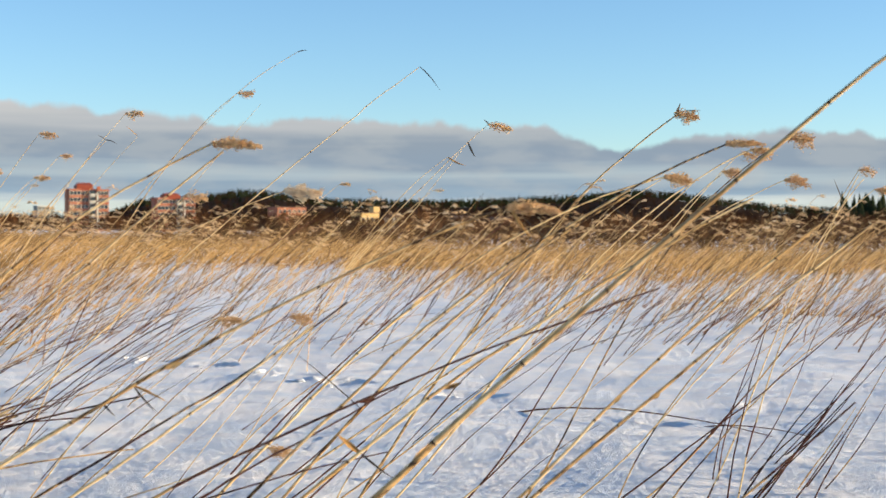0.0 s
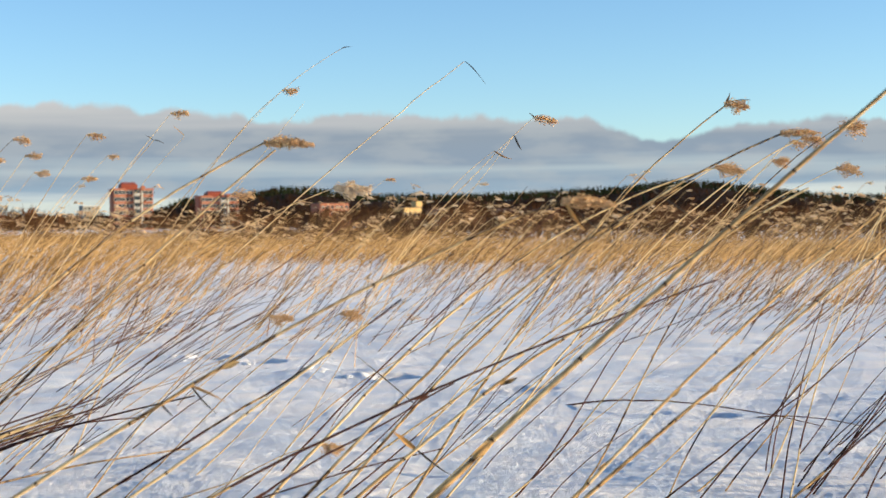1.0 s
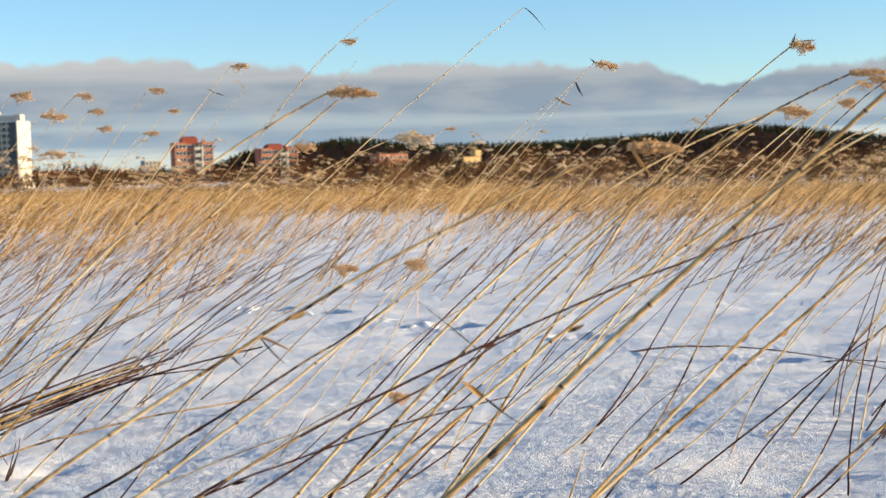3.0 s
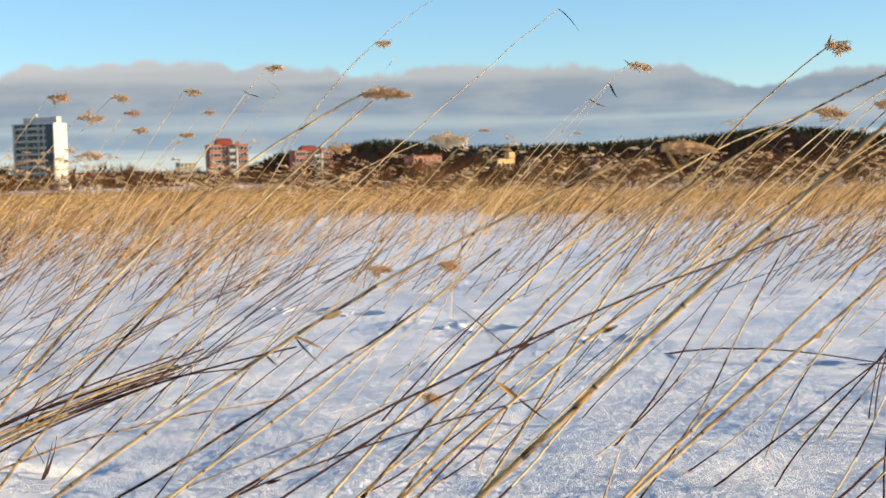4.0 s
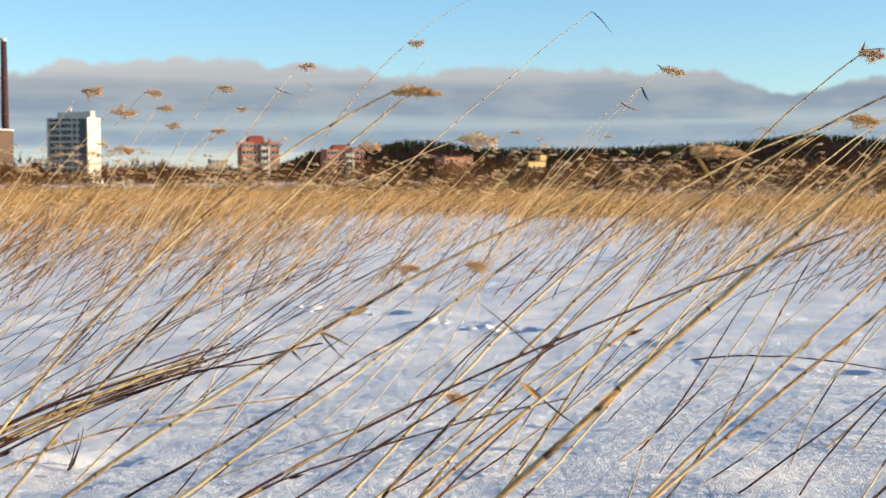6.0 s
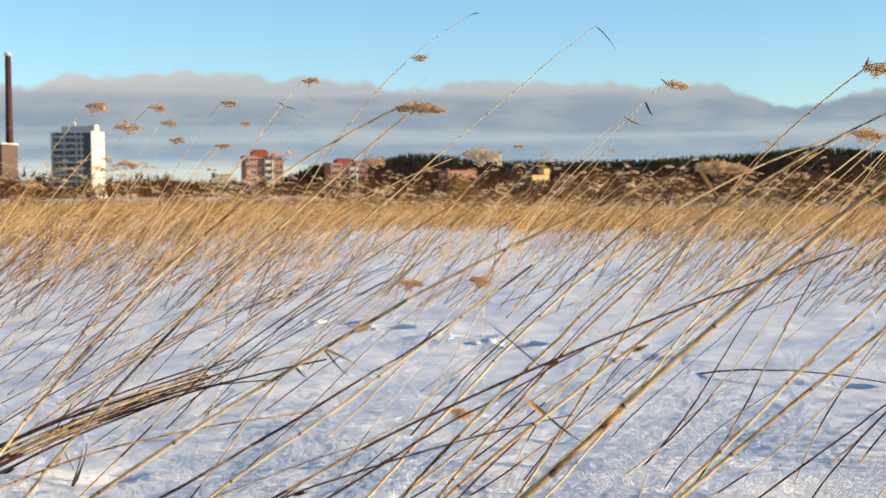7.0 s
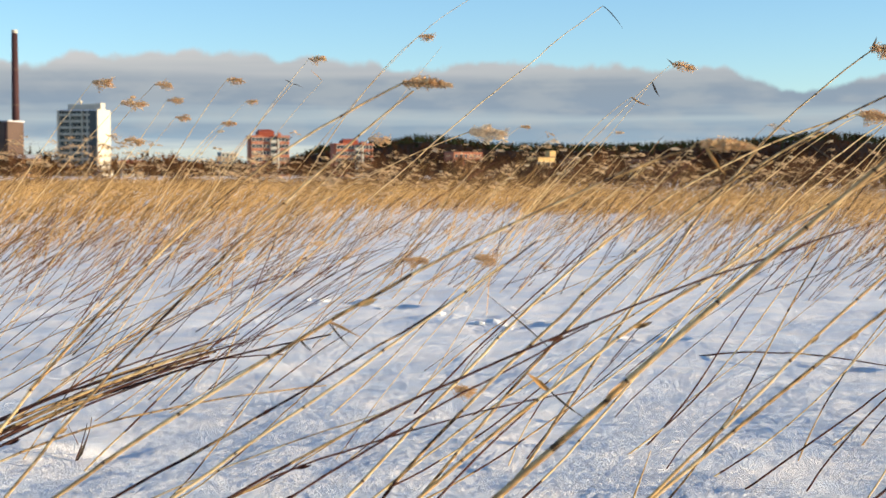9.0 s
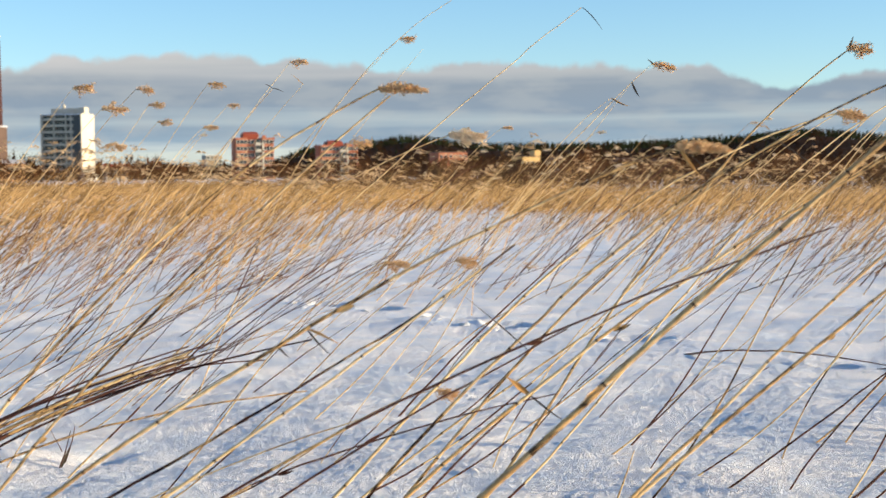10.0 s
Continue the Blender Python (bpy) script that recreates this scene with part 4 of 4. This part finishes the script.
reed((-1.276, 7.834), (1.459, 0.020, 2.155), (0.167, 0.433), 0.00380, 0, 1, [(1.001, 0.055, 0.01, 0.01, 0.006, 1)])
reed((-1.344, 7.837), (0.635, 0.020, 0.621), (-0.030, 0.035), 0.00340, 0, 2)
reed((-1.615, 7.690), (0.496, 0.097, 0.231), (0.046, 0.061), 0.00340, 0, 2)
reed((-1.271, 9.634), (1.363, 0.044, 0.765), (0.065, 0.046), 0.00340, 0, 0)
reed((-1.329, 9.790), (0.804, 0.103, 0.526), (0.072, 0.074), 0.00300, 0, 2)
reed((-1.469, 9.956), (1.681, 0.086, 0.512), (-0.021, 0.089), 0.00280, 0, 0)
reed((-1.628, 9.743), (1.103, 0.118, 0.335), (0.020, -0.109), 0.00300, 0, 0)
reed((-0.171, 7.115), (1.482, 0.041, 1.323), (0.066, 0.037), 0.00520, 0, 2)
reed((-0.166, 7.653), (1.185, -0.081, 0.750), (0.161, 0.085), 0.00400, 0, 0)
reed((0.105, 7.105), (0.919, 0.087, 0.815), (-0.065, 0.041), 0.00420, 0, 2)
reed((0.095, 8.571), (0.428, 0.112, 0.382), (0.079, 0.023), 0.00320, 0, 0)
reed((-0.535, 4.000), (1.800, 0.097, 1.352), (0.169, -0.089), 0.00400, 0, 1)
reed((0.677, 5.234), (0.079, 0.028, 0.178), (0.000, 0.000), 0.00454, 0, 1)
reed((-0.700, 3.600), (1.778, 0.157, 1.347), (-0.014, 0.345), 0.0043, 0.075, 1)
reed((-0.058, 4.200), (1.281, -0.033, 1.547), (-0.035, 0.189), 0.0056, 0.072, 1, [(1.001, 0.014, 0.034, 0.004, 0.009, 1), (1.001, 0.075, 0.012, 0.012, 0.003, 1)])
reed((-2.203, 4.000), (2.280, 0.238, 1.313), (-0.246, 0.174), 0.00381, 0.112, 1, pale=True)
reed((2.175, 6.795), (0.109, -0.279, 0.550), (0.094, 0.074), 0.00363, 0, 2)
reed((1.669, 5.065), (0.136, -0.095, 0.890), (0.049, 0.048), 0.00393, 0, 2)
reed((2.085, 6.188), (0.521, -0.094, 1.453), (0.092, 0.090), 0.00424, 0, 1)
reed((2.190, 6.761), (0.308, -0.140, 0.961), (0.098, 0.061), 0.00363, 0, 2)
reed((2.196, 6.286), (0.630, 0.005, 0.639), (0.035, -0.007), 0.00454, 0, 2)
reed((2.543, 6.573), (0.275, -0.300, 0.589), (-0.017, -0.021), 0.00454, 0, 2)
reed((2.590, 6.479), (0.303, -0.043, 0.401), (-0.025, -0.022), 0.00393, 0, 2)
reed((1.148, 4.600), (0.994, 0.162, 0.834), (-0.165, -0.041), 0.00405, 0, 2)
reed((1.821, 6.349), (1.088, 0.136, 0.887), (0.078, 0.134), 0.00393, 0, 0)
reed((1.681, 6.362), (1.251, 0.177, 1.071), (-0.077, 0.136), 0.00424, 0, 0)
reed((-0.178, 4.200), (1.726, 0.238, 1.462), (-0.243, 0.251), 0.00435, 0.075, 1)
reed((0.398, 4.400), (1.193, -0.179, 1.484), (-0.267, 0.260), 0.00378, 0.082, 0)
reed((-0.459, 4.600), (2.230, 0.135, 1.379), (-0.258, 0.137), 0.00351, 0.082, 0)
reed((-3.450, 9.000), (1.349, -0.298, 1.739), (-0.060, 0.060), 0.00351, 0.13, 1)
reed((-3.239, 8.000), (1.487, -0.096, 1.575), (-0.063, 0.029), 0.00351, 0.13, 1)
reed((-3.383, 10.000), (1.463, -0.300, 1.790), (-0.196, 0.149), 0.00378, 0.115, 0)
reed((-2.918, 9.000), (1.176, 0.168, 1.656), (0.015, -0.014), 0.00351, 0.101, 1)
reed((-3.346, 11.000), (1.282, 0.213, 1.628), (-0.034, 0.025), 0.00351, 0.115, 0)
reed((-3.287, 9.000), (1.319, -0.032, 1.402), (-0.257, 0.160), 0.00351, 0.122, 1)
reed((-2.766, 10.000), (1.195, 0.284, 1.548), (-0.237, 0.154), 0.00351, 0.108, 1)
reed((-2.339, 8.000), (1.164, -0.108, 1.702), (-0.113, 0.059), 0.00351, 0.094, 1)
reed((-2.716, 10.000), (1.357, 0.024, 1.691), (-0.100, 0.087), 0.00351, 0.079, 1)
reed((-2.187, 9.000), (1.353, 0.024, 1.904), (-0.067, 0.071), 0.00378, 0.108, 1)
reed((-1.667, 7.000), (1.314, -0.170, 1.358), (-0.178, 0.083), 0.00351, 0.101, 1)
reed((-0.941, 10.000), (1.473, 0.070, 1.515), (-0.194, 0.133), 0.00351, 0.072, 1)
reed((-0.590, 7.000), (1.736, 0.300, 1.742), (-0.078, 0.069), 0.00351, 0.115, 1, [(1.001, -0.028, 0.022, 0.0, 0.008, 1)])
reed((-1.197, 4.600), (1.078, -0.164, 0.930), (-0.238, 0.180), 0.00351, 0.067, 0)
reed((-1.185, 4.800), (1.290, 0.144, 0.905), (-0.246, 0.121), 0.00351, 0.075, 1)
reed((-0.925, 5.200), (0.959, -0.025, 0.422), (-0.124, 0.095), 0.00351, 0.082, 0)
reed((-0.299, 5.400), (1.924, 0.283, 1.422), (-0.245, 0.122), 0.00378, 0.097, 1)
reed((0.269, 5.600), (1.587, 0.077, 1.444), (-0.009, 0.006), 0.00378, 0.075, 1)
reed((0.726, 6.000), (1.346, 0.108, 1.545), (-0.219, 0.093), 0.00378, 0.075, 1)
reed((-0.443, 6.000), (1.228, 0.103, 1.511), (-0.247, 0.210), 0.0027, 0, 1, [(1.001, 0.077, -0.035, -0.009, 0.008, 0)])
reed((-0.473, 6.000), (1.336, 0.040, 1.571), (0.080, -0.036), 0.00216, 0, 1, [(1.001, 0.032, -0.061, -0.007, 0.009, 1)])
reed((-1.563, 6.050), (0.070, -0.050, 0.150), (-0.006, -0.006), 0.00400, 0, 2, [(0.050, 0.068, 0.150, -0.012, 0.013, 1)])
reed((1.418, 5.000), (0.837, 0.223, 1.400), (-0.114, 0.146), 0.00351, 0, 1, [(0.924, -0.039, 0.095, -0.0, 0.006, 1)])
reed((1.471, 6.000), (1.002, -0.219, 1.463), (0.183, -0.053), 0.00351, 0.072, 1)
reed((0.967, 5.500), (1.475, 0.038, 1.374), (-0.185, 0.064), 0.00351, 0.068, 1)
reed((2.173, 6.377), (0.475, 0.098, 0.520), (0.023, 0.028), 0.00454, 0, 2)
reed((2.189, 6.235), (0.362, -0.134, 0.533), (-0.002, -0.003), 0.00454, 0, 2)
reed((2.560, 7.081), (0.365, 0.023, 0.338), (0.003, 0.002), 0.00393, 0, 2)
reed((2.269, 6.089), (0.354, 0.187, 0.298), (-0.007, -0.006), 0.00424, 0, 2)
reed((2.463, 6.479), (0.298, -0.004, 0.386), (-0.007, -0.006), 0.00393, 0, 0)
reed((2.362, 6.049), (0.206, -0.142, 0.457), (0.014, 0.011), 0.00424, 0, 2)
reed((2.322, 6.732), (0.502, -0.300, 0.651), (0.043, -0.089), 0.00393, 0, 2)
reed((-1.572, 6.171), (0.109, -0.207, 0.178), (-0.032, -0.033), 0.00432, 0, 2)
reed((-1.611, 6.378), (-0.065, -0.003, 0.104), (0.000, 0.000), 0.00243, 0, 2)
reed((2.175, 6.302), (0.511, 0.024, 0.472), (-0.004, -0.037), 0.00459, 0, 2)
reed((2.676, 7.302), (0.386, -0.085, 0.416), (-0.077, 0.027), 0.00432, 0, 2)
reed((2.420, 7.100), (0.544, -0.117, 0.985), (-0.121, 0.101), 0.00324, 0, 2)
reed((3.102, 9.968), (0.882, 0.103, 0.646), (0.022, 0.006), 0.00432, 0, 0)
reed((-1.321, 7.875), (0.195, -0.017, 0.134), (0.000, 0.000), 0.00405, 0, 2)

reed((-1.952, 9.000), (1.800, 0.000, 2.041), (-0.060, 0.080), 0.00300, 0.1, 1)
reed((-1.778, 6.000), (1.150, 0.000, 1.560), (0.020, 0.060), 0.003, 0, 1, [(1.001, -0.03, 0.018, 0.003, 0.0035, 1), (1.001, 0.045, -0.016, 0.008, 0.004, 1)])
reed((-1.886, 7.000), (1.300, 0.000, 1.637), (0.020, 0.060), 0.0022, 0, 1, [(1.001, -0.055, 0.05, 0.003, 0.0035, 0)])
reed((-1.410, 8.000), (1.400, 0.000, 1.884), (0.020, 0.060), 0.0024, 0, 1)
reed((-1.814, 3.460), (1.238, 0.053, 0.784), (0.198, 0.150), 0.00390, 0, 2)
reed((-1.795, 3.260), (1.251, 0.091, 0.794), (0.240, 0.116), 0.00413, 0, 0)
reed((-1.816, 3.360), (1.241, 0.101, 0.773), (0.191, 0.111), 0.00436, 0, 0)
reed((-1.895, 3.660), (1.377, -0.025, 0.785), (0.253, 0.115), 0.00367, 0, 2)
# slim flat-blown stems behind the thick clump
slim = random.Random(77)
for i in range(24):
    az, r = radians(slim.uniform(-21, -8)), slim.uniform(6.8, 11)
    up = slim.uniform(0.42, 0.95)
    reed((r * math.sin(az), r * math.cos(az)), (up * slim.uniform(1.1, 1.9), slim.uniform(-0.15, 0.15), up), (slim.uniform(-0.02, 0.12), slim.uniform(0.0, 0.12)), slim.uniform(0.0028, 0.0042), 0, (2, 0, 2, 1)[i % 4])


def fallen_reed(foot, tip, rise, r):
    """A dark stem lying in a low arch, both ends on the snow."""
    x, y = foot
    z = float(snow_height(x, y))
    t = thing("reed", pose(x, y, z), "dark weathered reed stem arching flat over snow", "reed", "wind-bent reeds in the snow")
    part("stem", stem_mesh((0, 0, -0.02), (tip[0] - x, tip[1] - y, float(snow_height(*tip)) - z - 0.02), (rise, rise * 0.7), r, DARK_STRAW, rnd, 5), t)


fallen_reed((1.59, 9.46), (3.08, 8.24), 0.15, 0.0065)
fallen_reed((2.62, 8.75), (3.30, 8.15), 0.08, 0.005)

# ---- more reeds between the hand-placed ones, from a few grown kinds ----
def reed_kind(height, reach, tone, head, seed):
    k = random.Random(seed)
    t = thing("reed", pose(0, 0, -50), WORDS[tone] + (" with feathery plume" if head else ""), "reed", "wind-bent reeds in the snow")
    bows = (k.uniform(-0.04, 0.08), k.uniform(0.02, 0.16))
    end = (reach, 0, height)
    part("stem", stem_mesh((0, 0, -0.04), end, bows, 0.0052, TONES[tone], k, 4, 0.22), t)
    pts = bend((0, 0, -0.04), end, bows, 40)
    if head:
        d = (pts[-1] - pts[-3]).normalized()
        part("panicle", plume_mesh(head, k, PLUME if tone != 1 else PALE_PLUME, 360, k.uniform(0.05, 0.25), 0.26, bulk=1.2), t,
             Matrix.Translation(pts[-1]) @ pose(0, 0, 0, 0, -math.degrees(math.asin(d.z)) * 0.2, 0))
    if k.random() < 0.25:
        p = pts[k.randrange(14, 30)]
        q = p + Vector((k.uniform(0.08, 0.2), 0.02, k.uniform(-0.12, 0.03)))
        part("leaf", blade_mesh([p.lerp(q, i / 6) + Vector((0, 0, 0.02 * math.sin(i / 6 * 3.1))) for i in range(7)], 0.007, LEAF), t)
    return t


KINDS = []
for i in range(14):
    k = random.Random(100 + i)
    KINDS.append(reed_kind(k.uniform(0.5, 0.85) if i % 5 == 0 else k.uniform(0.55, 1.25), k.uniform(0.7, 1.9), (2, 2, 0, 2, 2, 0, 1)[i % 7], 0.11 if i % 5 == 0 else 0, 200 + i))
grow = random.Random(42)
used = set()
placed = 0
while placed < 85:
    # a few close to the thicket of stems, the rest spread farther out
    if placed < 12:
        az, r = grow.uniform(-24, -5), grow.uniform(9.5, 15)
    elif placed < 20:
        az, r = grow.uniform(9, 26), grow.uniform(13, 20)
    else:
        az, r = grow.uniform(-24, 26), grow.uniform(15, 27)
    x, y = polar(az, r)
    x -= 0.5
    k = grow.choice(KINDS)
    m = Matrix.LocRotScale((x, y, float(snow_height(x, y))), Euler((grow.uniform(-0.1, 0.1), grow.uniform(-0.2, 0.2), grow.gauss(0, 0.25))), Vector((1, 1, 1)) * grow.uniform(0.8, 1.15))
    if id(k) not in used:
        used.add(id(k))
        k.matrix_basis = m
    else:
        copy_thing(k, m)
    placed += 1
for k in KINDS:
    if id(k) not in used:
        k.matrix_basis = pose(*polar(-20 + 3 * KINDS.index(k), 15), 0)


# tall plumed reeds whose heads stand over the far shore
TALL = []
for i in range(12):
    k = random.Random(300 + i)
    TALL.append(reed_kind(k.uniform(1.32, 1.72), k.uniform(1.15, 1.75), (1, 0, 1, 0, 2, 1)[i % 6], k.uniform(0.085, 0.125) if i % 6 != 4 else 0, 320 + i))
for i in range(100):
    # most of them towards the wooded hill, fewer before the tower block
    az, r = (grow.uniform(4, 27), grow.uniform(13, 23)) if i % 5 < 3 or i > 70 else (grow.uniform(-26, 6), grow.uniform(12, 24))
    x, y = polar(az, r)
    x -= 1.3
    k = TALL[i % 12]
    m = Matrix.LocRotScale((x, y, float(snow_height(x, y))), Euler((grow.uniform(-0.08, 0.08), grow.uniform(-0.08, 0.12), grow.gauss(0, 0.2))), Vector((1, 1, 1)) * grow.uniform(0.86, 1.05))
    if i < 12:
        k.matrix_basis = m
    else:
        copy_thing(k, m)


# ---- the reed bed: far too many to count ----
def reed_bed(name, n, near, far, lift, width, head_share, seed, label, mat=None, span=(-27, 29), lean=1.0, gaps=0.25, tuft=1.0):
    g = np.random.RandomState(seed)
    az = np.radians(g.uniform(*span, n))
    u = g.rand(n)
    r = np.sqrt(near ** 2 + u * (far ** 2 - near ** 2))
    x, y = r * np.sin(az), r * np.cos(az)
    # patchy growth
    patch = np.sin(x * 0.35 + 2 * np.sin(y * 0.11)) * np.sin(y * 0.21 + np.sin(x * 0.17)) + g.rand(n) * 1.6
    keep = patch > gaps
    x, y, r = x[keep], y[keep], r[keep]
    n = len(x)
    z = snow_height(x, y)
    h = g.uniform(lift[0], lift[1], n) * (0.8 + 0.33 * np.sin(x * 0.2 + 1.3) * np.sin(y * 0.15))
    reach = h * np.clip(g.normal(lean, 0.4, n), 0.15, 2.6)
    wob = g.normal(0, 0.18, n) * h
    P0 = np.stack([x, y, z - 0.05], 1)
    P2 = np.stack([x + reach, y + wob, z + h], 1)
    P1 = (P0 + P2) / 2 + np.stack([-0.07 * h, 0 * h, 0.08 * h], 1) * g.uniform(-0.3, 1.6, n)[:, None]
    w = (width * (0.6 + 0.8 * g.rand(n)))[:, None]
    a, b, c = np.array([[1, 0, -0.6]]), np.array([[-0.5, 0.8, 0.3]]), np.array([[-0.5, -0.8, 0.3]])
    V = np.stack([P0 + a * w, P0 + b * w, P0 + c * w, P1 + a * w * .8, P1 + b * w * .8, P1 + c * w * .8, P2], 1)
    t = []
    for k in range(3):
        q = (k + 1) % 3
        t += [(k, q, 3 + q), (k, 3 + q, 3 + k), (3 + k, 3 + q, 6)]
    T = (np.arange(n)[:, None, None] * 7 + np.array(t)[None]).reshape(-1, 3)
    bed = tagged(new(name, quick_mesh(name, V.reshape(-1, 3), T, [mat or BED])), label, "reeds", kind="stuff")
    # their plumes: each a tuft of slivers
    k = np.where(g.rand(n) < head_share)[0]
    m = len(k)
    L = g.uniform(0.10, 0.19, m)[:, None] * tuft
    H = []
    for j in range(12):
        s = (j + 0.5) / 12
        q = P2[k] + np.concatenate([L * s, g.normal(0, 0.05, (m, 1)) * L, -0.12 * L * s * s + g.normal(0, 0.10, (m, 1)) * L * (1.2 - s)], 1)
        d = np.stack([np.ones(m), g.normal(0, 0.4, m), g.normal(-0.2, 0.4, m)], 1) * L * 0.20
        e = np.stack([g.normal(0, 0.3, m), g.normal(0, 1, m), g.normal(0, 1, m)], 1) * L * 0.10
        H += [q - d, q + e, q + d]
    H = np.stack(H, 1)
    T = (np.arange(m)[:, None, None] * 36 + np.arange(36).reshape(12, 3)[None]).reshape(-1, 3)
    p = part(name + "_plumes", quick_mesh(name + "_plumes", H.reshape(-1, 3), T, [BED_PLUME]), bed)
    return bed


# the span runs on past the right of view, where unseen stems shade the snow
reed_bed("sparse_reeds", 300, 12, 31, (0.3, 1.25), 0.0042, 0.10, 21, "scattered thin wind-bent reeds on snow", THIN, (-30, 62), 1.15)
# wholly out of view on the right: added to throw dappled shade on the snow
reed_bed("thin_reeds", 900, 6, 13, (0.6, 1.5), 0.003, 0.2, 25, "unseen thin reeds right of view, added to shade the snow", THIN, (27, 75))
reed_bed("thick_reeds", 120, 12, 31, (0.5, 1.35), 0.0056, 0.1, 27, "thicker golden reeds bent over the snow", THIN, (-28, -3), 1.2)
reed_bed("tall_reeds", 2050, 19, 55, (1.4, 2.1), 0.0056, 0.8, 24, "taller plumed reeds standing over the reed bed", THIN, lean=1.0, tuft=1.05)
reed_bed("reed_bed_fringe", 1750, 19, 38, (0.25, 1.15), 0.0062, 0.12, 26, "thinning fringe of the reed bed on snow", THIN, lean=1.1, gaps=0.7)
reed_bed("reed_bed_edge", 5600, 34, 56, (0.45, 1.10), 0.0085, 0.12, 22, "golden wind-bent reeds at the edge of the reed bed", THIN, lean=1.05, gaps=0.55)
reed_bed("reed_bed", 19500, 52, 140, (0.62, 1.22), 0.012, 0.08, 23, "dense golden reed bed bent by wind", span=(-28, 4), lean=1.1)
reed_bed("low_reed_bed", 9000, 42, 70, (0.50, 0.92), 0.010, 0.06, 33, "lower golden reed bed bent by wind", span=(3, 31), lean=1.1)
# dark broken stems; their colour also stands in for shade before the bed
reed_bed("reed_stubble", 5700, 15, 52, (0.08, 0.55), 0.0060, 0.03, 28, "short broken dark reeds in the snow before the bed", STUBBLE, lean=1.5, gaps=0.6)
reed_bed("reed_tangle", 620, 13, 30, (0.1, 0.75), 0.0048, 0.04, 30, "tangled short reddish-brown reeds in the snow", STUBBLE, (-28, -5), lean=1.5, gaps=0.5)
reed_bed("broken_reeds", 70, 8, 22, (0.15, 0.8), 0.0042, 0.03, 29, "short broken dark reeds among the standing ones", STUBBLE, (-28, 0), lean=1.4, gaps=0.5)
